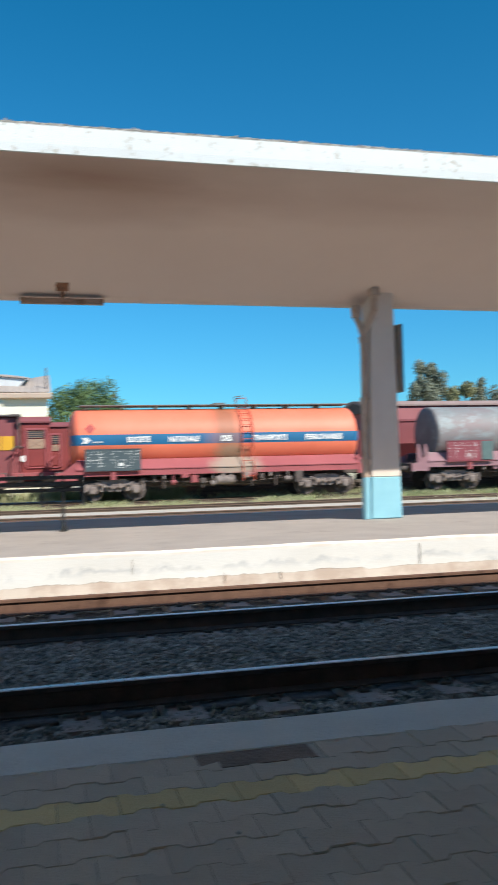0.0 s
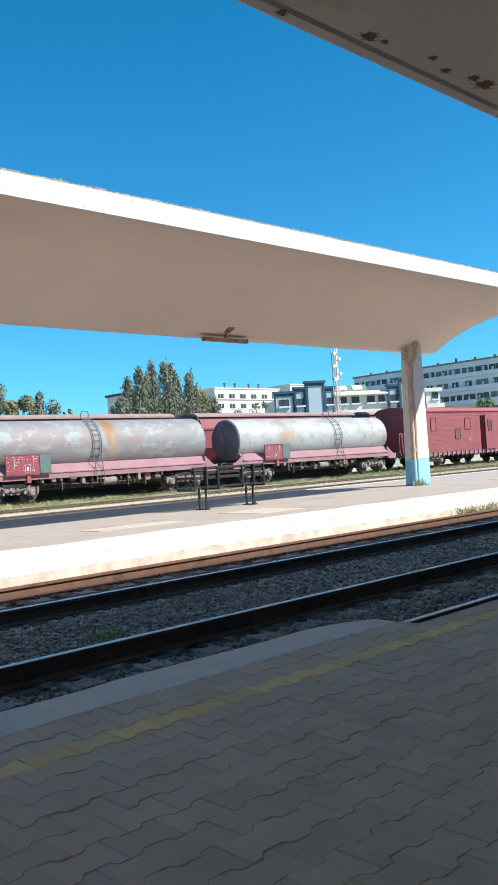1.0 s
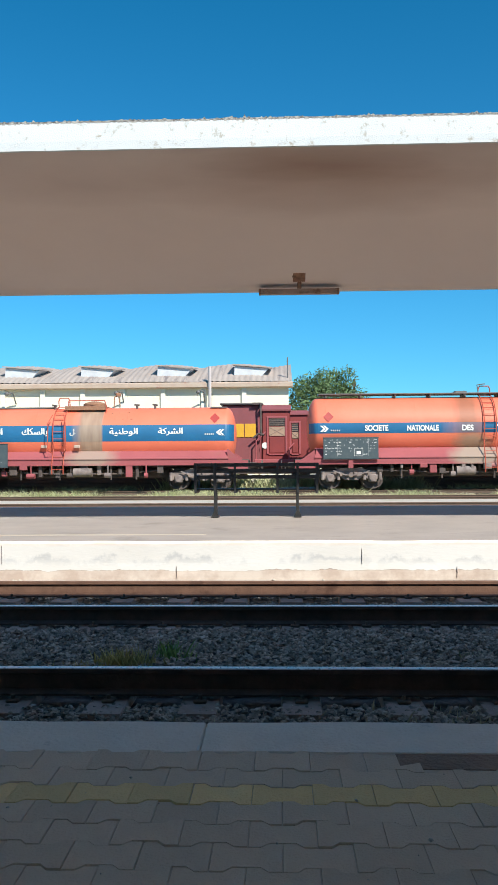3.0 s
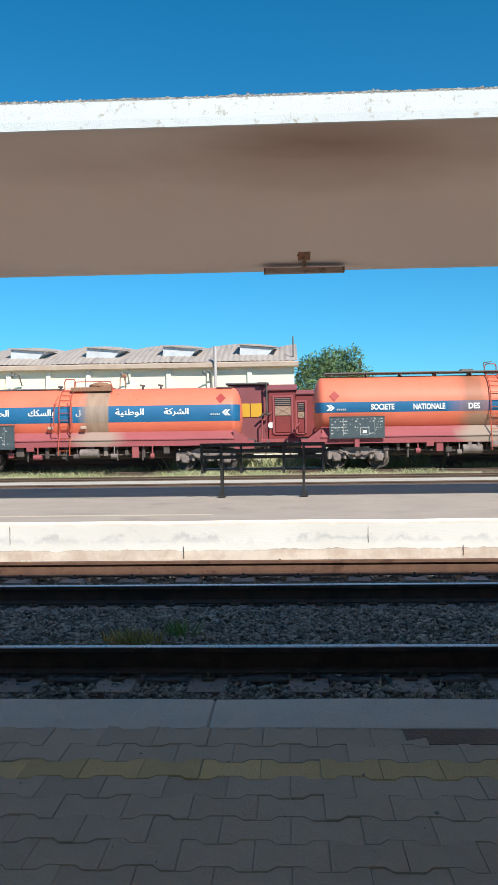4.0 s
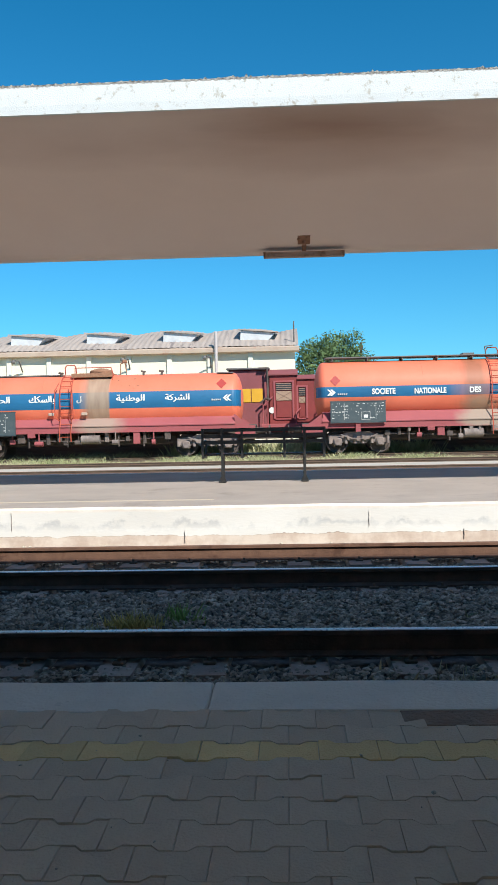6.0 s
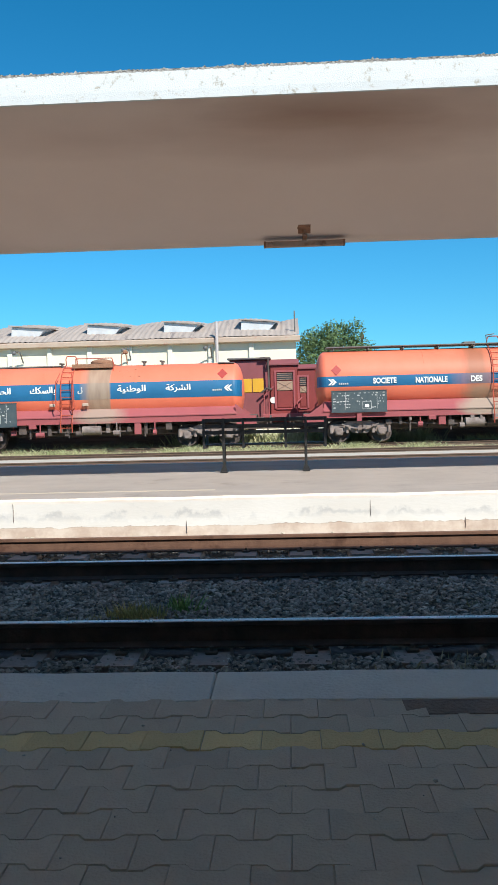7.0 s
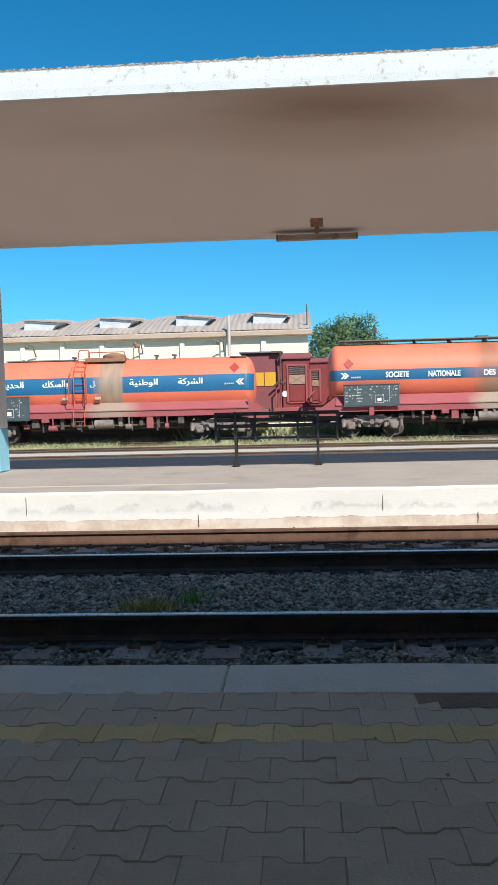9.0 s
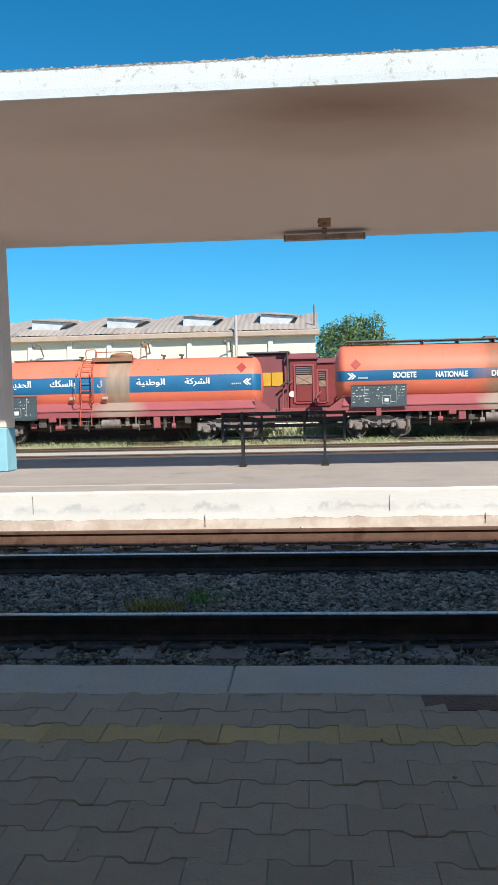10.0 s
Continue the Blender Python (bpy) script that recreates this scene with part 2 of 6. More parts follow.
    redbrick=mat("red_earth", (0.33, 0.21, 0.155), (0.22, 0.15, 0.115), 9, 0.95, bump=0.5),
    own=mat("station_soffit_paint", (0.78, 0.67, 0.59), (0.72, 0.61, 0.54), 0.6, 0.9, bump=0.1, stain=(0.62, 0.52, 0.45), sscale=0.7, samt=0.6),
    plaster=mat("rear_wall_plaster", (0.72, 0.68, 0.6), (0.66, 0.62, 0.55), 0.6, 0.9),
)


def zone(m, coat, lo, hi, soft=0.02, wob=0.03, wscale=6.0, axis="Z", above=False):
    """Lays a second colour over a material where the local coordinate lies between lo and hi, with a ragged edge."""
    nt = m.node_tree
    N, Lk = nt.nodes, nt.links
    bs = N["Principled BSDF"]
    old = bs.inputs["Base Color"].links[0].from_socket
    tc = N.new("ShaderNodeTexCoord")
    sp = N.new("ShaderNodeSeparateXYZ")
    Lk.new(tc.outputs["Object"], sp.inputs[0])
    nz = N.new("ShaderNodeTexNoise")
    nz.inputs["Scale"].default_value, nz.inputs["Detail"].default_value, nz.inputs["Roughness"].default_value = wscale, 8, 0.65
    Lk.new(tc.outputs["Object"], nz.inputs["Vector"])
    ma = N.new("ShaderNodeMath")
    ma.operation = "MULTIPLY_ADD"
    ma.inputs[1].default_value = wob * 4
    Lk.new(nz.outputs[0], ma.inputs[0])
    Lk.new(sp.outputs[axis], ma.inputs[2])
    lo, hi = lo + wob * 2, hi + wob * 2
    a, b = N.new("ShaderNodeMapRange"), N.new("ShaderNodeMapRange")
    a.inputs[1].default_value, a.inputs[2].default_value = lo - soft, lo + soft
    b.inputs[1].default_value, b.inputs[2].default_value = hi + soft, hi - soft
    Lk.new(ma.outputs[0], a.inputs[0])
    Lk.new(ma.outputs[0], b.inputs[0])
    mu = N.new("ShaderNodeMath")
    mu.operation = "MULTIPLY"
    Lk.new(a.outputs[0], mu.inputs[0])
    Lk.new(b.outputs[0], mu.inputs[1])
    rgb = N.new("ShaderNodeValToRGB")
    c1, c2 = coat
    rgb.color_ramp.elements[0].color, rgb.color_ramp.elements[1].color = (*c1, 1), (*c2, 1)
    rgb.color_ramp.elements[0].position, rgb.color_ramp.elements[1].position = 0.4, 0.6
    Lk.new(nz.outputs[0], rgb.inputs[0])
    mx = N.new("ShaderNodeMix")
    mx.data_type = "RGBA"
    Lk.new(mu.outputs[0], mx.inputs[0])
    Lk.new(old, mx.inputs[6])
    Lk.new(rgb.outputs[0], mx.inputs[7])
    Lk.new(mx.outputs[2], bs.inputs["Base Color"])
    return m


M["wall2"] = mat("platform_limewash", (0.76, 0.755, 0.75), (0.71, 0.695, 0.68), 1.5, 0.9, bump=0.1, bscale=25, stain=(0.56, 0.57, 0.58), sscale=2.0, samt=0.6, stretch=(0.5, 1, 1.6))
zone(M["wall2"], ((0.54, 0.43, 0.37), (0.70, 0.61, 0.545)), -3, -0.415, 0.003, 0.032, 3.2)
zone(M["wall2"], ((0.25, 0.2, 0.17), (0.6, 0.5, 0.44)), -0.4185, -0.4135, 0.002, 0.032, 3.2)
zone(M["wall2"], ((0.50, 0.51, 0.53), (0.76, 0.755, 0.75)), -0.33, -0.285, 0.03, 0.1, 3.6)
zone(M["wall2"], ((0.78, 0.66, 0.58), (0.82, 0.78, 0.74)), -0.12, 1, 0.02, 0.02, 4)
M["fascia"] = mat("fascia_white", (0.74, 0.76, 0.76), (0.70, 0.71, 0.70), 1.5, 0.85, bump=0.2, stain=(0.46, 0.41, 0.34), sscale=8, samt=0.565)
zone(M["fascia"], ((0.10, 0.09, 0.085), (0.45, 0.42, 0.38)), 0.318, 1, 0.004, 0.02, 22)


def blot(m, centre, radii, colour, amount, edge=0.9, rag=0.7, fine=1.6):
    """A soft patch of colour of its own shape on a material: an ellipse with a ragged edge."""
    nt = m.node_tree
    N, Lk = nt.nodes, nt.links
    bs = N["Principled BSDF"]
    old = bs.inputs["Base Color"].links[0].from_socket
    tc, mp, nz, ad, ln, mr, mx = (N.new("ShaderNode" + k) for k in ("TexCoord", "Mapping", "TexNoise", "VectorMath", "VectorMath", "MapRange", "Mix"))
    mp.inputs["Location"].default_value = [-c / r for c, r in zip(centre, radii)]
    mp.inputs["Scale"].default_value = [1 / r for r in radii]
    Lk.new(tc.outputs["Object"], mp.inputs[0])
    nz.inputs["Scale"].default_value, nz.inputs["Detail"].default_value = fine, 7
    Lk.new(mp.outputs[0], nz.inputs["Vector"])
    ad.operation, ln.operation = "MULTIPLY_ADD", "LENGTH"
    ad.inputs[1].default_value = (rag, rag, rag)
    Lk.new(nz.outputs["Color"], ad.inputs[0])
    Lk.new(mp.outputs[0], ad.inputs[2])
    sh = N.new("ShaderNodeVectorMath")
    sh.operation = "SUBTRACT"
    sh.inputs[1].default_value = (rag / 2, rag / 2, rag / 2)
    Lk.new(ad.outputs[0], sh.inputs[0])
    Lk.new(sh.outputs[0], ln.inputs[0])
    mr.inputs[1].default_value, mr.inputs[2].default_value, mr.inputs[3].default_value, mr.inputs[4].default_value = 1.0, 1.0 - edge, 0.0, amount
    Lk.new(ln.outputs["Value"], mr.inputs[0])
    mx.data_type = "RGBA"
    mx.inputs[7].default_value = (*colour, 1)
    Lk.new(mr.outputs[0], mx.inputs[0])
    Lk.new(old, mx.inputs[6])
    Lk.new(mx.outputs[2], bs.inputs["Base Color"])


for rx, ry, rr in ((5.45, 3.95, 0.1), (5.62, 3.93, 0.05), (6.2, 3.85, 0.06), (6.5, 3.92, 0.07), (6.85, 3.85, 0.08), (7.06, 3.86, 0.13), (4.6, 4.12, 0.06), (7.9, 3.8, 0.1)):
    blot(M["own"], (rx, ry, 4.25), (rr * 1.05, rr * 0.7, 0.8), (0.2, 0.085, 0.05), 1.0, 0.3, 2.2, 2.2)
# browner ellipses on the soffit, mostly behind its front edge
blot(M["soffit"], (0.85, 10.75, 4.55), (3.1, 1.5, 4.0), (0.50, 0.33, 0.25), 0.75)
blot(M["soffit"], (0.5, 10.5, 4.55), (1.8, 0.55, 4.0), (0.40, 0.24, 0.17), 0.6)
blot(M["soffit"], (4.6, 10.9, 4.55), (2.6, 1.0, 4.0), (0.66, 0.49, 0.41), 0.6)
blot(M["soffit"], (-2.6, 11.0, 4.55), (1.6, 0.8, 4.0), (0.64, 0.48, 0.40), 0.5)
blot(M["grey_tank"], (24.45, -0.8, 2.9), (0.5, 3.0, 1.1), (0.27, 0.125, 0.05), 0.95, 0.55)
blot(M["grey_tank"], (24.55, -0.8, 1.9), (0.4, 3.0, 1.1), (0.33, 0.25, 0.17), 0.85, 0.6)
blot(M["pale_tank"], (37.6, -1.0, 2.3), (1.6, 3.0, 0.5), (0.38, 0.25, 0.17), 0.6)
blot(M["sill"], (8.35, -1.3, 1.05), (1.45, 3.0, 0.6), (0.34, 0.255, 0.205), 1.0, 0.5)
blot(M["sill"], (-8.1, -1.3, 1.05), (1.45, 3.0, 0.6), (0.35, 0.26, 0.21), 0.9, 0.6)


def run_down(m, x0, x1, left, right, tones, amount):
    """Residue that ran down over a tank between x0 and x1, with edges of their own softness and vertical streaks."""
    nt = m.node_tree
    N, Lk = nt.nodes, nt.links
    bs = N["Principled BSDF"]
    old = bs.inputs["Base Color"].links[0].from_socket
    tc, mp, nz, sp, ad, a, b, mu, rgb, mx = (N.new("ShaderNode" + k) for k in ("TexCoord", "Mapping", "TexNoise", "SeparateXYZ", "Math", "MapRange", "MapRange", "Math", "ValToRGB", "Mix"))
    mp.inputs["Scale"].default_value = (3.2, 0.4, 0.7)
    Lk.new(tc.outputs["Object"], mp.inputs[0])
    nz.inputs["Scale"].default_value, nz.inputs["Detail"].default_value = 1.3, 8
    Lk.new(mp.outputs[0], nz.inputs["Vector"])
    Lk.new(tc.outputs["Object"], sp.inputs[0])
    ad.operation = "MULTIPLY_ADD"
    ad.inputs[1].default_value = 0.16
    Lk.new(nz.outputs[0], ad.inputs[0])
    Lk.new(sp.outputs["X"], ad.inputs[2])
    a.inputs[1].default_value, a.inputs[2].default_value = x0 + 0.08 - left, x0 + 0.08 + left
    b.inputs[1].default_value, b.inputs[2].default_value = x1 + 0.08 + right, x1 + 0.08 - right
    a.inputs[4].default_value = amount
    Lk.new(ad.outputs[0], a.inputs[0])
    Lk.new(ad.outputs[0], b.inputs[0])
    mu.operation = "MULTIPLY"
    Lk.new(a.outputs[0], mu.inputs[0])
    Lk.new(b.outputs[0], mu.inputs[1])
    rgb.color_ramp.elements[0].position, rgb.color_ramp.elements[1].position = 0.32, 0.68
    rgb.color_ramp.elements[0].color, rgb.color_ramp.elements[1].color = (*tones[0], 1), (*tones[1], 1)
    Lk.new(nz.outputs[0], rgb.inputs[0])
    mx.data_type = "RGBA"
    Lk.new(mu.outputs[0], mx.inputs[0])
    Lk.new(old, mx.inputs[6])
    Lk.new(rgb.outputs[0], mx.inputs[7])
    Lk.new(mx.outputs[2], bs.inputs["Base Color"])


for tone in ("orange", "blue"):
    run_down(M[tone], -8.75, -7.62, 0.22, 0.035, ((0.30, 0.205, 0.145), (0.40, 0.295, 0.21)), 0.93)
    run_down(M[tone], 7.3, 8.6, 0.5, 0.12, ((0.34, 0.13, 0.07), (0.62, 0.2, 0.1)), 0.55)
blot(M["orange"], (7.95, -0.9, 2.9), (0.7, 6.0, 1.4), (0.36, 0.13, 0.07), 0.9, 0.6)
blot(M["blue"], (8.0, -0.9, 2.2), (0.6, 6.0, 1.2), (0.12, 0.13, 0.16), 0.7, 0.7)
blot(M["orange"], (8.2, -0.9, 1.6), (1.0, 6.0, 0.45), (0.36, 0.24, 0.16), 0.85, 0.6)

# ---- small mesh tools ----
def box(bm, x0, x1, y0, y1, z0, z1, bev=0.0):
    r = bmesh.ops.create_cube(bm, size=1.0)
    vs = r["verts"]
    for v in vs:
        v.co = Vector((x0 if v.co.x < 0 else x1, y0 if v.co.y < 0 else y1, z0 if v.co.z < 0 else z1))
    if bev:
        bmesh.ops.bevel(bm, geom=list({e for v in vs for e in v.link_edges}), offset=bev, segments=1, affect="EDGES")
    return vs


def rod(bm, p, q, r, n=8, r2=None):
    p, q = Vector(p), Vector(q)
    d = q - p
    m = Matrix.Translation((p + q) / 2) @ d.to_track_quat("Z", "Y").to_matrix().to_4x4()
    bmesh.ops.create_cone(bm, cap_ends=True, segments=n, radius1=r, radius2=r if r2 is None else r2, depth=d.length, matrix=m)


def chain(bm, pts, r, n=6):
    for a, b in zip(pts, pts[1:]):
        rod(bm, a, b, r, n)


def prism(bm, prof, axis, a, b):
    """A closed profile drawn out from a to b along x (profile in y, z) or y (profile in x, z)."""
    put = (lambda t, u, v: (t, u, v)) if axis == "x" else (lambda t, u, v: (u, t, v))
    A = [bm.verts.new(put(a, u, v)) for u, v in prof]
    B = [bm.verts.new(put(b, u, v)) for u, v in prof]
    n = len(prof)
    bm.faces.new(A)
    bm.faces.new(B[::-1])
    for i in range(n):
        bm.faces.new((A[i], B[i], B[(i + 1) % n], A[(i + 1) % n]))


def lathe(bm, prof, n, axis="x", cy=0.0, cz=0.0, cx=0.0, a0=0.0, a1=2 * math.pi):
    """Turns a profile of (along, radius) about an axis along x or y."""
    closed = abs(a1 - a0 - 2 * math.pi) < 1e-6
    rings = []
    for s, r in prof:
        ring = []
        for i in range(n if closed else n + 1):
            a = a0 + (a1 - a0) * i / n
            u, v = r * math.cos(a), r * math.sin(a)
            ring.append(bm.verts.new((cx + s, cy + u, cz + v) if axis == "x" else (cx + u, cy + s, cz + v)))
        rings.append(ring)
    for A, B in zip(rings, rings[1:]):
        for i in range(n):
            j = (i + 1) % len(A)
            bm.faces.new((A[i], A[j], B[j], B[i]))
    if closed:
        for ring, r in ((rings[0], prof[0][1]), (rings[-1], prof[-1][1])):
            if r > 1e-4:
                bm.faces.new(ring)
    return rings


def finish(name, bm, material, smooth=False):
    bmesh.ops.remove_doubles(bm, verts=bm.verts, dist=1e-5) if len(bm.verts) < 4000 else None
    bmesh.ops.recalc_face_normals(bm, faces=bm.faces)
    me = bpy.data.meshes.new(name)
    bm.to_mesh(me)
    bm.free()
    me.materials.append(material)
    if smooth:
        me.shade_smooth()
        me.set_sharp_from_angle(angle=radians(38))
    return me


def part(name, bm, material, parent, label="", smooth=False, at=None):
    ob = new(name, finish(name, bm, material, smooth))
    ob.parent = parent
    if at is not None:
        ob.location = at
    return tagged(ob, label)


def thing(name, at, label, category, group="", kind=""):
    return_ob = new(name)
    return_ob.location = at
    return_ob.empty_display_size = 0.1
    return tagged(return_ob, label, category, group, kind)


def solo(name, bm, material, label, category, kind="", at=(0, 0, 0), smooth=False, group=""):
    ob = new(name, finish(name, bm, material, smooth))
    ob.location = at
    return tagged(ob, label, category, group, kind)


def raw(name, verts, faces, material):
    me = bpy.data.meshes.new(name)
    me.from_pydata(verts, [], faces)
    me.materials.append(material)
    return me


# ---- plan ----
KERB_Y, EDGE_Y = 2.87, 2.58
RAILS = (3.79, 5.295, 7.525, 9.03)
RAIL_Z = -0.415
BED_Z = RAIL_Z - 0.235
P2_Y0, P2_Y1, P2_Z = 9.91, 17.1, -0.07
X0, X1 = -45.0, 110.0

# ---- ground, tracks and platforms ----
bm = bmesh.new()
bmesh.ops.create_grid(bm, x_segments=2, y_segments=2, size=1.0)
for v in bm.verts:
    v.co = Vector((v.co.x * 2500, v.co.y * 2500 + 1000, BED_Z - 0.06))
solo("ground", bm, M["ground"], "dusty brown railway yard earth with dry grass", "ground", "structure")

bm = bmesh.new()
prism(bm, [(-6, -0.75), (-6, BED_Z), (P2_Y0 + 0.02, BED_Z), (P2_Y0 + 0.02, -0.75)], "x", X0, X1)
solo("ballast_bed", bm, M["ballast"], "grey stone ballast bed under two tracks", "track bed", "structure")
bm = bmesh.new()
prism(bm, [(23.0, -0.75), (23.4, RAIL_Z - 0.14), (31.2, RAIL_Z - 0.14), (32.4, -0.75)], "x", X0, X1)
solo("ballast_bed_far", bm, M["pale"], "pale dusty ballast strip behind the island platform", "track bed", "structure")

RAIL = [(-0.07, 0), (-0.07, 0.012), (-0.012, 0.03), (-0.009, 0.118), (-0.034, 0.13), (-0.034, 0.155), (0.034, 0.155), (0.034, 0.13), (0.009, 0.118), (0.012, 0.03), (0.07, 0.012), (0.07, 0)]


def rail(y, z, side, label):
    t = thing("rail", (0, y, z - 0.16), label, "rail", "rails of the station tracks", "structure")
    bm = bmesh.new()
    prism(bm, RAIL, "x", X0, X1)
    part("rail_profile", bm, side, t)
    bm = bmesh.new()
    prism(bm, [(-0.03, 0.155), (-0.025, 0.16), (0.025, 0.16), (0.03, 0.155)], "x", X0, X1)
    part("running_surface", bm, M["rail_top"] if side is M["rail_dark"] else M["rail_side"], t, "polished steel running surface" if side is M["rail_dark"] else "")
    return t


# first three rails take a darker brown for the shade, the fourth is sunlit rust
for i, y in enumerate(RAILS):
    rail(y, RAIL_Z, M["rail_dark"] if i < 3 else M["rail_side"], "steel rail with a polished top, shade put into its dark sides" if i < 3 else "rusty red steel rail beside the island platform")
for y in (24.7, 26.2, 30.0, 31.5, 36.35, 37.85, 40.75, 42.25):
    rail(y, RAIL_Z - 0.05, M["rail_yard"], "rusty yard rail among dry grass")

# concrete sleepers: two blocks and a tie bar, with clips
bm = bmesh.new()
for s in (-1, 1):
    prism(bm, [(-0.145, 0), (-0.115, 0.12), (0.115, 0.12), (0.145, 0)], "y", s * 0.7525 - 0.34, s * 0.7525 + 0.34)
sleeper_mesh = finish("block", bm, M["sleeper"])
bm = bmesh.new()
for s in (-1, 1):
    for k in (-0.105, 0.105):
        box(bm, -0.04, 0.04, s * 0.7525 + k - 0.03, s * 0.7525 + k + 0.03, 0.12, 0.142, 0.006)
        rod(bm, (0, s * 0.7525 + k, 0.14), (0, s * 0.7525 + k, 0.168), 0.013, 6)
clip_mesh = finish("clip", bm, M["rail_yard"])
bm = bmesh.new()
box(bm, -0.02, 0.02, -0.45, 0.45, 0.03, 0.07)
tie_mesh = finish("tie_bar", bm, M["rust"])
rng = random.Random(5)
for k, yc in enumerate(((RAILS[0] + RAILS[1]) / 2, (RAILS[2] + RAILS[3]) / 2)):
    for i in range(-14, 62):
        t = thing("sleeper", (0.13 + 0.6 * i + rng.uniform(-0.02, 0.02), yc, RAIL_Z - (0.308 if k == 0 else 0.29)), "twin-block concrete sleeper with rusty rail clips", "sleeper", "sleepers of the track", "structure")
        t.rotation_euler.z = rng.uniform(-0.012, 0.012)
        for nm, me in (("block", sleeper_mesh), ("clip", clip_mesh), ("tie_bar", tie_mesh)):
            o = new(nm, me)
            o.parent = t

# loose ballast stones
def stones(name, n, xr, yr, size, z, seed, label, material):
    g = np.random.RandomState(seed)
    base = np.array([(1, 0, 0), (-1, 0, 0), (0, 1, 0), (0, -1, 0), (0, 0, 1), (0, 0, -1), (.6, .6, .5), (-.6, .55, .5), (.55, -.6, .5), (-.6, -.6, .45)], float)
    tri = np.array([(4, 6, 7), (4, 7, 9), (4, 9, 8), (4, 8, 6), (0, 2, 6), (2, 1, 7), (1, 3, 9), (3, 0, 8), (6, 2, 7), (7, 1, 9), (9, 3, 8), (8, 0, 6)])
    P = base[None] * (1 + g.uniform(-.28, .28, (n, 10, 3)))
    s = g.uniform(0.6, 1.35, (n, 1, 1)) * size * g.uniform(.65, 1.25, (n, 1, 3)) * np.array([1, 1, .8])
    P = P * s
    a = g.uniform(0, 6.28, n)
    b = g.uniform(-.7, .7, n)
    ca, sa, cb, sb = np.cos(a)[:, None], np.sin(a)[:, None], np.cos(b)[:, None], np.sin(b)[:, None]
    x, y, zz = P[..., 0], P[..., 1], P[..., 2]
    y, zz = y * cb - zz * sb, y * sb + zz * cb
    x, y = x * ca - y * sa, x * sa + y * ca
    px, py = g.uniform(*xr, n), g.uniform(*yr, n)
    pz = z(px, py) + g.uniform(-.012, .022, n)
    V = np.stack([x + px[:, None], y + py[:, None], zz + pz[:, None]], -1).reshape(-1, 3)
    F = (tri[None] + 10 * np.arange(n)[:, None, None]).reshape(-1, 3)
    ob = new(name, raw(name, V.tolist(), F.tolist(), material))
    return tagged(ob, label, "ballast", "", "stuff")


def bed(x, y):
    z = np.full_like(x, BED_Z + 0.022)
    for r in RAILS:
        z = np.where(np.abs(y - r) < 0.14, BED_Z - 0.045, z)
    z = np.where((y > RAILS[1] + 0.2) & (y < RAILS[2] - 0.2), BED_Z + 0.055, z)
    z = np.where((y > 8.2) & (y < RAILS[3] - 0.1), BED_Z + 0.0, z)
    return z


stones("ballast_stones", 12000, (-4.0, 6.5), (2.88, 3.72), 0.021, lambda x, y: bed(x, y) + 0.016, 6, "dark oily ballast stones beside the platform", M["stone_oily"])
stones("ballast_stones", 92000, (-4.0, 6.5), (3.72, 9.85), 0.0185, bed, 1, "angular grey ballast stones between the rails", M["stone"])
stones("ballast_stones", 46000, (6.5, 16), (2.9, 9.85), 0.026, bed, 2, "angular grey ballast stones between the rails", M["stone"])
stones("ballast_stones", 15000, (16, 32), (4.5, 9.85), 0.04, bed, 3, "angular grey ballast stones between the rails", M["stone"])

stones("wall_foot_grit", 5000, (-5, 16), (9.42, 9.9), 0.022, lambda x, y: np.where(np.sin(x * 1.7) + np.sin(x * 4.1) > -0.5, BED_Z + 0.03 + 0.06 * (y > 9.75), BED_Z - 0.06), 4, "pale broken plaster and grit along the platform wall", M["pale"])

# near platform: kerb, edge, paving bed
bm = bmesh.new()
prism(bm, [(-7.0, -0.75), (-7.0, -0.0040), (EDGE_Y - 0.004, -0.0040), (EDGE_Y - 0.004, -0.75)], "x", X0, 3.52)
prism(bm, [(-7.0, -0.75), (-7.0, -0.0040), (2.462, -0.0040), (2.462, -0.75)], "x", 3.52, X1)
solo("platform_bed", bm, M["joint"], "dirt bed under the paved station platform", "platform", "structure")
for a, b, y0, y1 in ((X0, -3.6, -6.0, 2.46), (9.75, X1, -6.0, 2.46), (-3.6, 9.75, -6.0, -1.35)):
    bm = bmesh.new()
    box(bm, a, b, y0, y1, -0.05, -0.003)
    solo("platform_slab", bm, M["paver_rest"], "plain grey paving of the station platform", "paving", "structure")
rng = random.Random(3)
xs = [-0.25 - 3.0 * k for k in range(9, 0, -1)] + [-0.25, 3.5]
for a, b in zip(xs, xs[1:]):
    bm = bmesh.new()
    v = box(bm, a + 0.0012, b - 0.0012, EDGE_Y, KERB_Y, -0.7, 0.0, 0.006)
    bmesh.ops.subdivide_edges(bm, edges=[e for e in bm.edges if abs(e.verts[0].co.x - e.verts[1].co.x) > 0.5], cuts=16)
    for vv in bm.verts:
        if vv.co.z > -0.1:
            n = noise.noise(Vector((vv.co.x * 2.5, vv.co.y * 4, 0)))
            vv.co.z += 0.006 * n
            vv.co.y += 0.008 * n
        if b > 3.4 and vv.co.x > b - 0.3 and vv.co.y > 2.7:
            vv.co.y -= (vv.co.x - b + 0.3) * 0.45
    solo("kerb", bm, M["kerb"], "pale concrete kerb stone at the platform edge", "kerb", "structure", group="kerb stones of the platform edge")
bm = bmesh.new()
prism(bm, [(2.464, -0.7), (2.464, -0.03), (2.5, -0.05), (2.56, -0.16), (2.58, -0.7)], "x", 3.52, X1)
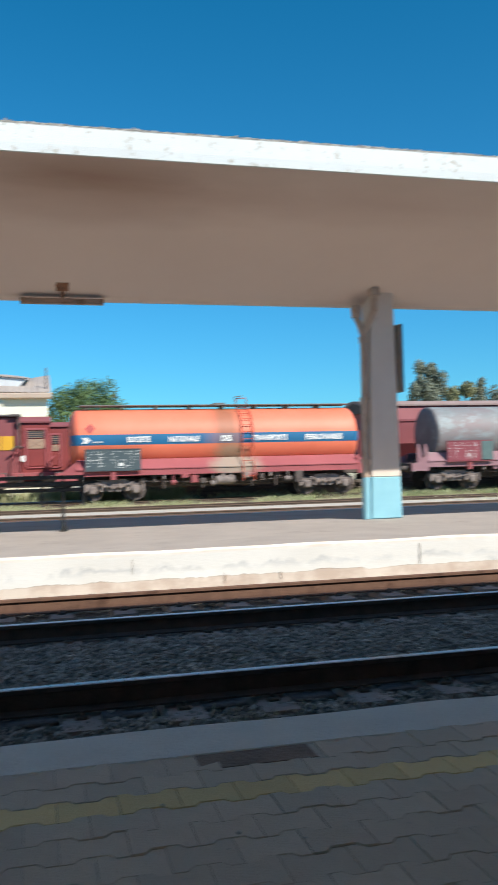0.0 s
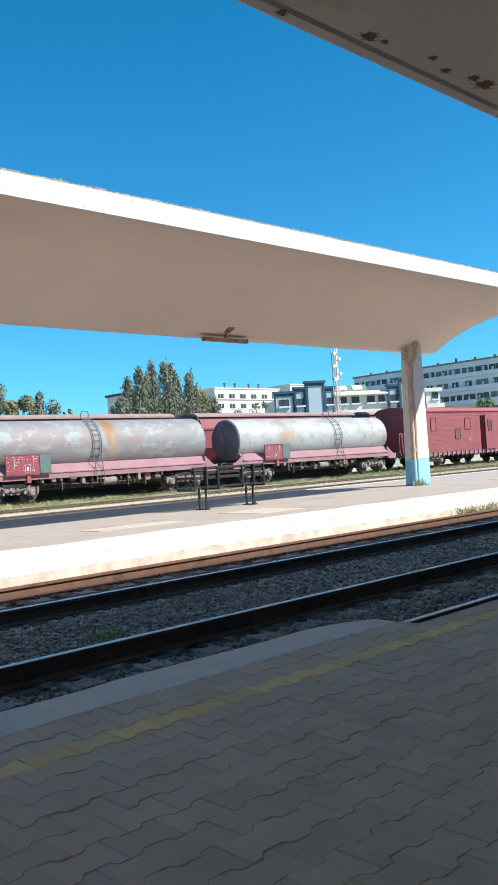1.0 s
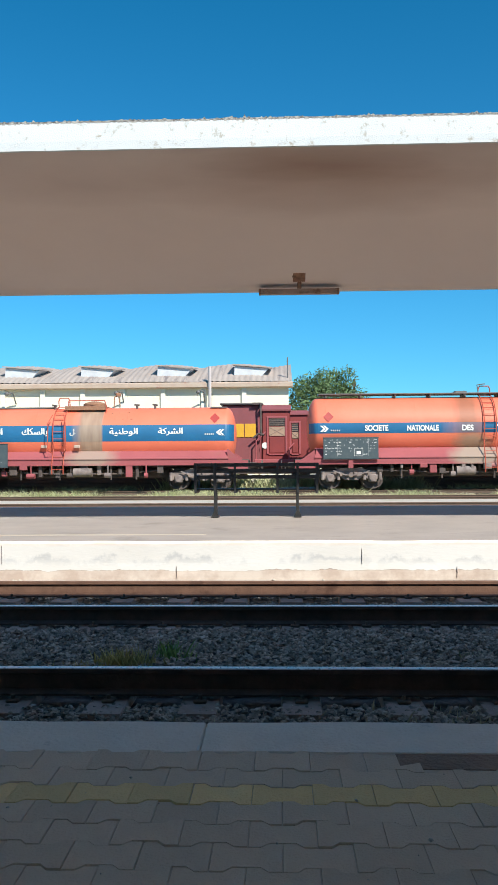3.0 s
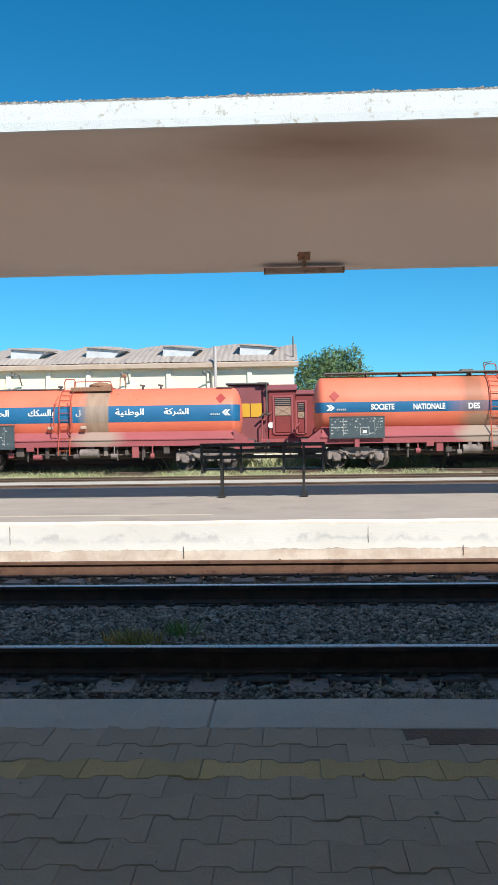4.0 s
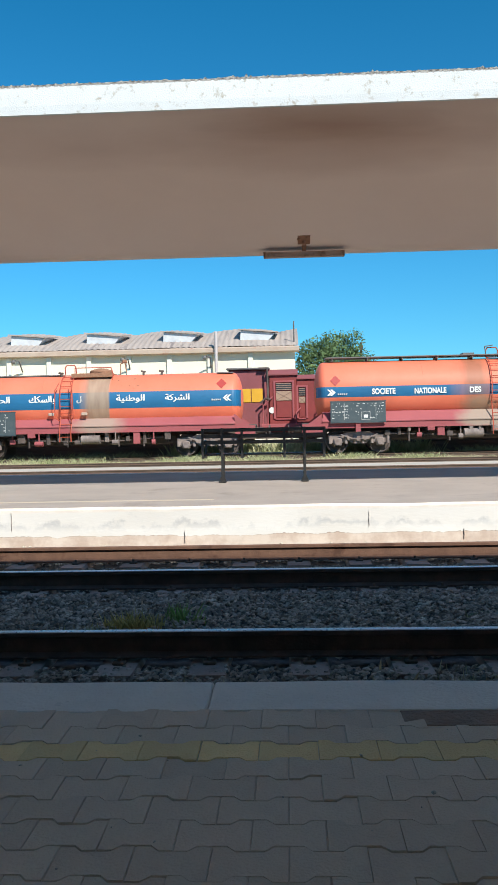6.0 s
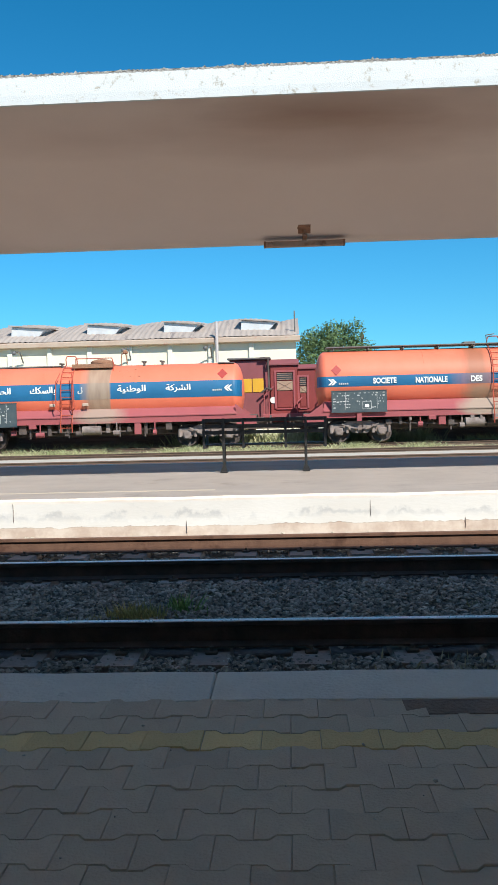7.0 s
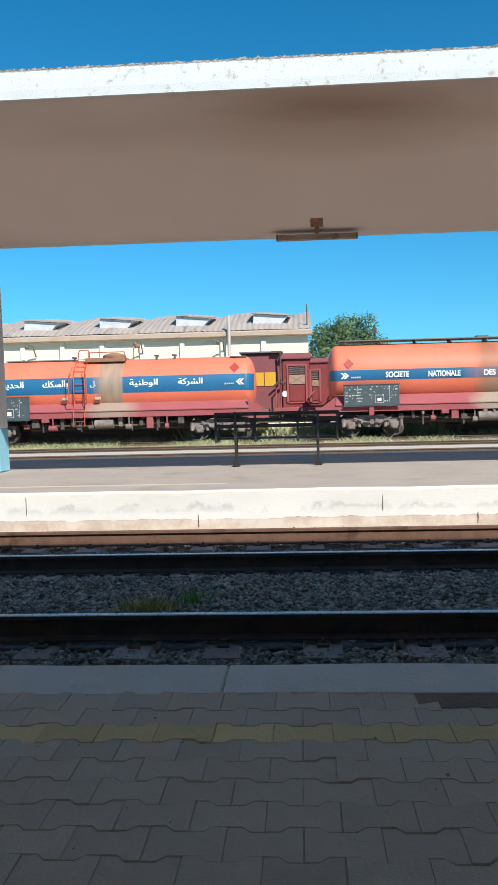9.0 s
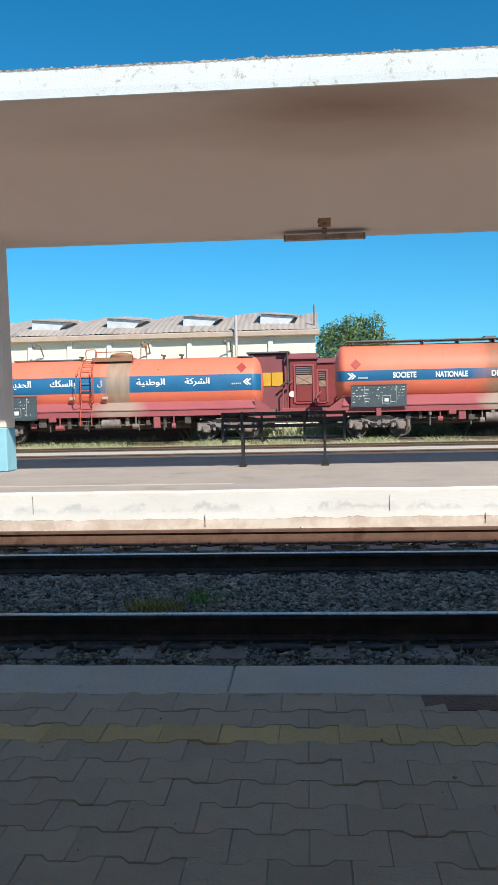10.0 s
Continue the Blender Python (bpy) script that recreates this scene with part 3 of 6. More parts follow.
solo("platform_edge", bm, M["concrete"], "broken bare platform edge without its kerb", "platform", "structure")

# island platform
bm = bmesh.new()
prism(bm, [(P2_Y0 + 0.035, -0.75), (P2_Y0 + 0.035, P2_Z - 0.005), (P2_Y1 - 0.03, P2_Z - 0.005), (P2_Y1 - 0.03, -0.75)], "x", X0, X1)
solo("island_platform", bm, M["concrete"], "sunlit beige concrete island platform", "platform", "structure")
bm = bmesh.new()
n = 560
prof = [(0.0, -0.75), (0.0, -0.33), (0.0, -0.1), (0.012, P2_Z), (0.42, P2_Z + 0.002), (0.42, -0.75)]
rows = []
for i in range(n + 1):
    xx = X0 + (X1 - X0) * i / n
    rows.append([bm.verts.new((xx, P2_Y0 + u + (0.014 * noise.noise(Vector((xx * 1.3, w * 5, 2))) if u < 0.3 else 0), w + (0.012 * noise.noise(Vector((xx * 1.1, 7, 1))) if u < 0.3 and w > -0.2 else 0))) for u, w in prof])
for A, B in zip(rows, rows[1:]):
    for j in range(len(prof) - 1):
        f = bm.faces.new((A[j], A[j + 1], B[j + 1], B[j]))
        f.material_index = 1 if j == 3 else 0
pw = solo("island_platform_wall", bm, M["wall2"], "flaking whitewashed platform wall with bare pinkish concrete below", "wall", "structure")
pw.data.materials.append(M["concrete"])
g = random.Random(17)
for x, z0, z1 in ((-3.3, -0.34, -0.12), (-1.22, -0.5, -0.36), (0.95, -0.34, -0.16), (2.05, -0.5, -0.38), (2.75, -0.49, -0.4), (4.6, -0.4, -0.14), (-4.6, -0.5, -0.25)):
    bm = bmesh.new()
    pts = [(x + g.uniform(-0.0025, 0.0025), z0 + (z1 - z0) * i / 7) for i in range(8)]
    L = [bm.verts.new((a - g.uniform(0.0001, 0.0005), 0, b)) for a, b in pts]
    R = [bm.verts.new((a + g.uniform(0.0001, 0.0005), 0, b)) for a, b in pts]
    for i in range(7):
        bm.faces.new((L[i], R[i], R[i + 1], L[i + 1]))
    for f in bmesh.ops.extrude_face_region(bm, geom=bm.faces[:])["geom"]:
        if isinstance(f, bmesh.types.BMVert):
            f.co.y += 0.05
    part("crack", bm, M["bogie"], pw, "dark open crack", at=(0, P2_Y0 - 0.016, 0))
bm = bmesh.new()
prism(bm, [(P2_Y1 - 0.03, -0.75), (P2_Y1 - 0.03, P2_Z), (P2_Y1 + 0.1, P2_Z), (P2_Y1 + 0.1, -0.75)], "x", X0, X1)
solo("island_platform_rear_edge", bm, M["wall2"], "rear kerb of the island platform", "kerb", "structure")
for x0, x1, y0, y1 in ((7.3, 9.0, 11.15, 11.7), (10.45, 11.65, 10.75, 11.9), (21.5, 23.2, 12.0, 12.7), (-6.0, -0.95, 10.72, 10.78)):
    bm = bmesh.new()
    box(bm, x0, x1, y0, y1, P2_Z - 0.02, P2_Z + 0.003)
    solo("cement_patch", bm, M["patch"], "pale cement repair patch in the island platform", "patch", "structure")

# ---- canopies ----
def canopy_profile():
    half = [(14.02 - 10.0, 4.605), (3.2, 4.53), (2.3, 4.44), (1.92, 4.37), (1.56, 4.285), (1.2, 4.185), (0.82, 4.03), (0.52, 3.88), (0.28, 3.76), (0.2, 3.71)]
    low = [(14.02 - d, z) for d, z in half]
    low += [(14.02 + d, z) for d, z in half[::-1]]
    return low


CAN_X0, CAN_X1 = -40.0, 20.9
low = canopy_profile()
can = thing("platform_canopy", (0, 0, 0), "butterfly-shaped concrete platform canopy with a white flaking fascia", "canopy", "", "structure")
bm = bmesh.new()
top = [(18.04, 4.86), (14.4, 4.3), (13.64, 4.3), (10.0, 4.86)]
n = len(low)
A = [bm.verts.new((CAN_X0, y, z)) for y, z in low + top]
B = [bm.verts.new((CAN_X1, y, z)) for y, z in low + top]
for i in range(n - 1):
    bm.faces.new((A[i], B[i], B[i + 1], A[i + 1]))
m = len(A)
for i in range(n - 1, m):
    bm.faces.new((A[i], B[i], B[(i + 1) % m], A[(i + 1) % m]))
bm.faces.new(A)
bm.faces.new(B[::-1])
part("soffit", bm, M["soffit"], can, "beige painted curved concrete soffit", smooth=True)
for y, s in ((10.0, -1), (18.04, 1)):
    bm = bmesh.new()
    N = 2400
    prev = None
    for i in range(N + 1):
        xx = CAN_X0 + (CAN_X1 - CAN_X0) * i / N
        jag = 0.012 * noise.noise(Vector((xx * 3, 0, 3))) + 0.02 * noise.noise(Vector((xx * 19, 0, 5))) ** 2 * (1 + noise.noise(Vector((xx * 1.3, 4, 1)))) * 4
        ring = [bm.verts.new((xx, s * a, b)) for a, b in ((0.002, 0.0), (0.05, -0.004), (0.055, 0.1), (0.05, 0.345 + jag), (-0.12, 0.35 + jag), (-0.12, 0.24))]
        if prev:
            for a in range(5):
                bm.faces.new((prev[a], prev[a + 1], ring[a + 1], ring[a]))
        prev = ring
    part("fascia", bm, M["fascia"], can, "white painted fascia with flaking patches", at=(0, y, 4.605))

# station canopy over the near platform, cut off unseen at x = -12 for sky light, and a wall behind
own = thing("station_canopy", (0, 0, 0), "concrete canopy of the station building with peeling edge", "canopy", "", "structure")
OC_Y, OC_Z = 4.24, 4.27
bm = bmesh.new()
prism(bm, [(-6.4, 4.0), (-6.4, 4.5), (OC_Y - 0.2, OC_Z + 0.26), (OC_Y - 0.2, OC_Z - 0.02), (OC_Y - 0.9, OC_Z - 0.02), (-2.0, 4.05)], "x", -12.0, 60)
part("soffit", bm, M["own"], own)
bm = bmesh.new()
prism(bm, [(OC_Y - 0.2, OC_Z + 0.01), (OC_Y - 0.2, OC_Z + 0.28), (OC_Y, OC_Z + 0.28), (OC_Y, OC_Z), (OC_Y - 0.05, OC_Z - 0.03), (OC_Y - 0.15, OC_Z - 0.03)], "x", -12.0, 60)
part("fascia", bm, M["own"], own)
# assumed wall out of view, there to bounce light onto the platform
bm = bmesh.new()
prism(bm, [(-6.4, -0.1), (-6.4, 6.0), (-6.0, 6.0), (-6.0, -0.1)], "x", X0, 60)
solo("wall_station", bm, M["plaster"], "unseen plain plastered wall added behind the platform", "wall", "structure")


def column(x):
    c = thing("canopy_column", (x, 13.54, P2_Z), "tapered whitewashed concrete column with a blue painted foot", "column", "columns of the island platform canopy")
    bm = bmesh.new()

    def ring(z, w0, w1, d0, d1):
        return [bm.verts.new(p) for p in ((w0, d0, z), (w1, d0, z), (w1, d1, z), (w0, d1, z))]
    def lerp(z):
        k = z / 3.8
        return 0.0 + 0.09 * k, 0.57 - 0.05 * k, 0.0 + 0.0 * k, 0.46 - 0.05 * k
    rings = [ring(z, *lerp(z)) for z in (0.72, 3.95)]
    for A, B in zip(rings, rings[1:]):
        for i in range(4):
            bm.faces.new((A[i], A[(i + 1) % 4], B[(i + 1) % 4], B[i]))
    bm.faces.new(rings[0])
    bm.faces.new(rings[-1])
    bmesh.ops.bevel(bm, geom=[e for e in bm.edges], offset=0.015, segments=1, affect="EDGES")
    part("shaft", bm, M["column"], c)
    bm = bmesh.new()
    rings = [ring(z, *lerp(z)) for z in (0.0, 0.72)]
    for i in range(4):
        bm.faces.new((rings[0][i], rings[0][(i + 1) % 4], rings[1][(i + 1) % 4], rings[1][i]))
    bm.faces.new(rings[0])
    bm.faces.new(rings[1])
    bmesh.ops.bevel(bm, geom=[e for e in bm.edges], offset=0.015, segments=1, affect="EDGES")
    part("foot", bm, M["column_blue"], c, "light blue painted foot")
    bm = bmesh.new()
    chain(bm, [(-0.05, 0.09, 0.72), (-0.02, 0.09, 3.12), (0.03, 0.05, 3.34), (0.13, -0.05, 3.6), (0.14, -0.06, 3.98)], 0.062, 10)
    rod(bm, (0.14, -0.06, 3.86), (0.14, -0.06, 3.98), 0.1, 10)
    for z in (0.98, 2.04, 3.1):
        k = -0.05 + 0.03 * (z - 0.72) / 2.4
        rod(bm, (k, 0.09, z - 0.045), (k, 0.09, z + 0.045), 0.082, 10)
        rod(bm, (k, 0.09, z + 0.03), (k, 0.09, z + 0.06), 0.09, 10)
    chain(bm, [(-0.02, 0.09, 3.18), (-0.08, 0.1, 3.38), (-0.13, 0.12, 3.5), (-0.13, 0.12, 3.72)], 0.06, 10)
    rod(bm, (-0.13, 0.12, 3.5), (-0.13, 0.12, 3.7), 0.085, 10, 0.1)
    part("downpipe", bm, M["pipe"], c, "peeling painted downpipe with rusty joints", smooth=True)
    bm = bmesh.new()
    chain(bm, [(-0.055, 0.09, 0.0), (-0.05, 0.09, 0.72)], 0.072, 10)
    part("downpipe_foot", bm, M["column_blue"], c, "light blue painted pipe foot", smooth=True)
    return c


COL = column(5.46)
for x in (-5.5, 19.3, -16.5, -27.5):
    copy_thing(COL, pose(x, 13.54, P2_Z))
s = thing("hanging_sign", (6.05, 13.6, 2.14), "brown station sign board seen edge on beside a column", "sign")
bm = bmesh.new()
box(bm, 0.02, 0.09, 0.0, 0.75, 0.0, 1.18, 0.01)
part("board", bm, M["sign"], s)
bm = bmesh.new()
box(bm, 0.094, 0.106, -0.02, 0.77, -0.01, 1.19, 0.003)
part("rim", bm, M["sign_edge"], s, "dark blue rim")
for z in (0.2, 0.95):
    bm = bmesh.new()
    box(bm, -0.11, 0.025, 0.12, 0.17, z, z + 0.05, 0.005)
    part("bracket", bm, M["steel"], s, "short steel wall bracket")


def batten(x):
    b = thing("strip_light", (x, 13.75, 3.58), "rusty fluorescent strip light under the canopy valley", "lamp", "strip lights under the canopy")
    bm = bmesh.new()
    prism(bm, [(-0.06, 0.0), (-0.045, 0.085), (0.045, 0.085), (0.06, 0.0)], "x", -0.65, 0.65)
    part("housing", bm, M["lamp"], b)
    for k in (-0.655, 0.62):
        bm = bmesh.new()
        box(bm, k, k + 0.035, -0.061, 0.061, -0.003, 0.088, 0.006)
        part("end_cap", bm, M["rust"], b)
    bm = bmesh.new()
    prism(bm, [(-0.24, 0.289), (-0.24, 0.32), (-0.05, 0.225), (-0.05, 0.194)], "x", -0.1, 0.1)
    for a, c, d in ((-0.08, -0.16, 0.242), (0.05, -0.2, 0.26), (0.0, -0.1, 0.212)):
        rod(bm, (a, c, d), (a, c - 0.01, d + 0.04), 0.035, 8)
    box(bm, -0.03, 0.04, -0.04, 0.02, 0.08, 0.21, 0.01)
    part("mount", bm, M["rust"], b, "rusty mounting block")
    return b


bt = batten(0.335)
copy_thing(bt, pose(12.6, 13.75, 3.58))
copy_thing(bt, pose(-10.9, 13.75, 3.58))

# ---- benches ----
def bench(x, y):
    b = thing("bench", (x, y, P2_Z), "black painted steel slatted bench on the island platform", "bench", "benches on the island platform")
    for k in (-0.68, 0.68):
        bm = bmesh.new()
        for yy in (0.0, 0.22):
            box(bm, k - 0.021, k + 0.021, yy - 0.02, yy + 0.02, 0.02, 0.45, 0.005)
        box(bm, k - 0.022, k + 0.022, -0.075, -0.03, 0.4, 0.9, 0.006)
        box(bm, k - 0.06, k + 0.06, -0.07, 0.3, 0.0, 0.02, 0.005)
        prism(bm, [(k - 0.06, 0.02), (k - 0.025, 0.1), (k + 0.025, 0.1), (k + 0.06, 0.02)], "y", -0.02, 0.0)
        part("leg", bm, M["bench"], b)
    for k in (-1.0, -0.35, 0.35, 1.0):
        bm = bmesh.new()
        box(bm, k - 0.02, k + 0.02, -0.06, -0.025, 0.4, 0.88, 0.004)
        box(bm, k - 0.02, k + 0.02, -0.05, 0.53, 0.40, 0.44, 0.004)
        part("bracket", bm, M["bench"], b)
    for z in (0.665, 0.765, 0.865):
        bm = bmesh.new()
        box(bm, -1.03, 1.03, -0.02, 0.005, z - 0.03, z + 0.03, 0.006)
        part("back_slat", bm, M["bench"], b)
    for yy in (0.06, 0.165, 0.27, 0.375, 0.48):
        bm = bmesh.new()
        box(bm, -1.03, 1.03, yy - 0.035, yy + 0.035, 0.445, 0.47, 0.006)
        part("seat_slat", bm, M["bench"], b)
    for k in (-1.0, 1.0):
        bm = bmesh.new()
        chain(bm, [(k, -0.03, 0.68), (k, 0.52, 0.68), (k, 0.56, 0.62), (k, 0.52, 0.42)], 0.022, 6)
        part("armrest", bm, M["bench"], b)
    return b


BN = bench(-0.39, 13.9)
copy_thing(BN, pose(12.06, 13.32, P2_Z))

# ---- lettering ----
def lettering(text, x0, x1, z, height, y, parent, name="lettering"):
    joined = ord(text[0]) > 255
    cu = bpy.data.curves.new("text", "FONT")
    cu.body = text
    cu.extrude = 0.002
    cu.offset = 0.006 if joined else 0.036
    ob = bpy.data.objects.new("text", cu)
    scene.collection.objects.link(ob)
    me = bpy.data.meshes.new_from_object(ob.evaluated_get(bpy.context.evaluated_depsgraph_get()))
    bpy.data.objects.remove(ob)
    co = np.array([v.co for v in me.vertices])
    lo, hi = co.min(0), co.max(0)
    for v in me.vertices:
        u, w = (v.co.x - lo[0]) / (hi[0] - lo[0]), (v.co.y - lo[1]) / (hi[1] - lo[1])
        v.co = Vector((x0 + u * (x1 - x0), y - v.co.z, z + (w - 0.5) * height))
    if joined:
        b2 = bmesh.new()
        for k, dx in enumerate((-0.013, 0.0, 0.013)):
            n0 = len(b2.verts)
            b2.from_mesh(me)
            b2.verts.ensure_lookup_table()
            for vv in b2.verts[n0:]:
                vv.co += Vector((dx, -0.002 * k, 0.004 * (k - 1)))
        b2.to_mesh(me)
        b2.free()
    me.materials.clear()
    me.materials.append(M["white"])
    o = new(name, me)
    o.parent = parent
    return tagged(o, "white painted lettering")


# ---- wagons ----
YC = 37.1


def bogie(parent, x, tone):
    bg = new("bogie")
    bg.parent, bg.location = parent, (x, 0, 0)
    for s in (-1, 1):
        bm = bmesh.new()
        yy = s * 1.0
        prism(bm, [(-1.3, 0.36), (-1.3, 0.2), (-1.1, 0.02), (-0.72, 0.02), (-0.5, 0.16), (-0.3, 0.0), (0.3, 0.0), (0.5, 0.16), (0.72, 0.02), (1.1, 0.02), (1.3, 0.2), (1.3, 0.36), (0.7, 0.4), (0.42, 0.5), (-0.42, 0.5), (-0.7, 0.4)], "y", yy - 0.06, yy + 0.06)
        for k in (-0.9, 0.9):
            box(bm, k - 0.17, k + 0.17, yy - 0.16, yy + 0.16, -0.1, 0.24, 0.04)
            rod(bm, (k, yy - 0.2, 0.06), (k, yy + 0.2, 0.06), 0.12, 10)
        for k in (-0.16, 0.16, -0.55, 0.55, -1.22, 1.22):
            rod(bm, (k, yy + s * 0.08, 0.0), (k, yy + s * 0.08, 0.34), 0.07, 8)
        part("side_frame", bm, tone, bg, smooth=True)
        bm = bmesh.new()
        pts = [(-0.78 + 0.26 * i, yy + s * 0.17, 0.42 - 0.2 * (1 - ((i - 3) / 3.0) ** 2)) for i in range(7)]
        for a, c in zip(pts, pts[1:]):
            d = 0.05
            vs = [bm.verts.new(p) for p in (a, c, (c[0], c[1], c[2] - d), (a[0], a[1], a[2] - d))]
            ws = [bm.verts.new((p.co.x, p.co.y + s * 0.08, p.co.z)) for p in vs]
            bm.faces.new(vs)
            bm.faces.new(ws[::-1])
            for i in range(4):
                bm.faces.new((vs[i], vs[(i + 1) % 4], ws[(i + 1) % 4], ws[i]))
        part("leaf_spring", bm, M["bogie"], bg, "pale dusty curved spring")
    for k in (-0.9, 0.9):
        bm = bmesh.new()
        rod(bm, (k, -0.95, 0.06), (k, 0.95, 0.06), 0.07, 8)
        for s in (-1, 1):
            lathe(bm, [(0.70, 0.05), (0.70, 0.5), (0.735, 0.5), (0.74, 0.475), (0.85, 0.46), (0.85, 0.4), (0.81, 0.37), (0.81, 0.2), (0.86, 0.15), (0.86, 0.05)] if s > 0 else [(-0.70, 0.05), (-0.70, 0.5), (-0.735, 0.5), (-0.74, 0.475), (-0.85, 0.46), (-0.85, 0.4), (-0.81, 0.37), (-0.81, 0.2), (-0.86, 0.15), (-0.86, 0.05)], 24, "y", cx=k, cz=0.06)
        part("wheelset", bm, M["under"], bg, "dark steel wheelset", smooth=True)
    return bg


def buffers(parent, x, s):
    for yy in (-0.87, 0.87):
        bm = bmesh.new()
        lathe(bm, [(0, 0.13), (s * 0.3, 0.13), (s * 0.3, 0.08), (s * 0.55, 0.08), (s * 0.56, 0.23), (s * 0.6, 0.22), (s * 0.61, 0.05)], 14, "x", cx=x, cy=yy, cz=0.63)
        part("buffer", bm, M["under"], parent, smooth=True)
    bm = bmesh.new()
    box(bm, min(x, x + s * 0.5), max(x, x + s * 0.5), -0.06, 0.06, 0.56, 0.68, 0.02)
    chain(bm, [(x + s * 0.4, 0, 0.6), (x + s * 0.45, 0, 0.2), (x + s * 0.3, 0, 0.1)], 0.03)
    part("coupling", bm, M["under"], parent)


def data_board(parent, x0, x1, z0, z1, main, extra=None, split=1.0, y=-1.46):
    bd = new("data_board")
    bd.parent = parent
    bm = bmesh.new()
    xs = x0 + (x1 - x0) * split
    box(bm, x0, xs, y - 0.03, y + 0.03, z0, z1, 0.008)
    part("panel", bm, main, bd)
    if extra:
        bm = bmesh.new()
        box(bm, xs + 0.01, x1, y - 0.05, y + 0.02, z0 + 0.03, z1 - 0.02, 0.01)
        part("panel", bm, extra, bd, "grey green panel")
    g = random.Random(int(abs(x0) * 10))
    w = xs - x0
    tall = z1 - z0
    for fz, h in ((0.9, 0.026), (0.78, 0.045), (0.64, 0.035), (0.5, 0.045), (0.36, 0.03), (0.22, 0.04)):
        u = 0.03
        while u < 0.95:
            ln = g.choice((0.006, 0.01, 0.014, 0.024, 0.04))
            inside = 0.52 < u + ln / 2 < 0.74 and fz < 0.5
            if g.random() < 0.5 and u + ln < 0.97 and not inside:
                bm = bmesh.new()
                zc = z0 + tall * (fz + g.uniform(-0.02, 0.02))
                box(bm, x0 + w * u, x0 + w * (u + ln), y - 0.036, y - 0.031, zc - h / 2, zc + h / 2)
                part("marking", bm, M["marking"], bd, "unreadable white marking")
            u += ln + g.choice((0.008, 0.012, 0.02, 0.07))
    for u in (0.25, 0.82):
        bm = bmesh.new()
        box(bm, x0 + w * u, x0 + w * u + 0.012, y - 0.035, y - 0.031, z0 + 0.12 * tall, z1 - 0.03)
        part("ruled_line", bm, M["marking"], bd)
    bm = bmesh.new()
    a, b, c, d = x0 + 0.56 * w, x0 + 0.72 * w, z0 + 0.12 * tall, z0 + 0.5 * tall
    for p in ((a, b, c, c + 0.016), (a, b, d - 0.016, d), (a, a + 0.016, c + 0.016, d - 0.016), (b - 0.016, b, c + 0.016, d - 0.016)):
        box(bm, p[0], p[1], y - 0.036, y - 0.031, p[2], p[3])
    part("ruled_frame", bm, M["marking"], bd, "outlined white square")
    bm = bmesh.new()
    box(bm, a + 0.1, b - 0.1, y - 0.036, y - 0.031, c + 0.08, d - 0.12)
    part("marking", bm, M["white"], bd)
    bm = bmesh.new()
    for p in ((x0 - 0.02, x1 + 0.02, z1, z1 + 0.03), (x0 - 0.02, x1 + 0.02, z0 - 0.03, z0)):
        box(bm, p[0], p[1], y - 0.045, y + 0.035, p[2], p[3])
    part("rim", bm, main, bd)
    for xx in (x0 + 0.15 * (x1 - x0), x0 + 0.85 * (x1 - x0)):
        bm = bmesh.new()
        box(bm, xx - 0.03, xx + 0.03, y + 0.03, -1.3, z0 + 0.05, z1 - 0.1)
        part("stay", bm, M["sill"], bd)
    bm = bmesh.new()
    box(bm, x0 + 0.5 * (x1 - x0) - 0.1, x0 + 0.5 * (x1 - x0) + 0.1, y, -1.2, z0 - 0.4, z0)
    part("bracket", bm, M["sill"], bd)
    return bd


def ladder(parent, x0, x1, R, zc, tone, hoops):
    """Curved ladder from the sill over the near side of the tank to its top."""
    bm = bmesh.new()
    def on(a, off):
        return (-(R + off) * math.cos(a), zc + (R + off) * math.sin(a))
    arc = [on(radians(a), 0.09) for a in range(-25, 86, 13)]
    path = [(-1.48, 0.3), (-1.5, 0.7)] + arc
    for xx in (x0, x1):
        chain(bm, [(xx, y, z) for y, z in path], 0.024, 5)
    for i in range(len(path) - 1):
        f = 0.5
        y = path[i][0] + (path[i + 1][0] - path[i][0]) * f
        z = path[i][1] + (path[i + 1][1] - path[i][1]) * f
        rod(bm, (x0, y, z), (x1, y, z), 0.017, 5)
    if hoops:
        for xx, s in ((x0, -1), (x1, 1)):
            chain(bm, [(xx, -1.42, 1.2), (xx + s * 0.16, -1.62, 1.35), (xx + s * 0.12, -1.62, 2.5), (xx, -1.35, 2.85)], 0.022, 5)
    lad = part("ladder", bm, tone, parent)
    bm = bmesh.new()
    y, z = path[-1]
    chain(bm, [(x0, y, z), (x0, y - 0.05, z + 0.25), (x0 + 0.06, y - 0.05, z + 0.38), (x1 - 0.06, y - 0.05, z + 0.38), (x1, y - 0.05, z + 0.25), (x1, y, z)], 0.024, 5)
    part("grab_hoop", bm, tone, parent)
    return lad


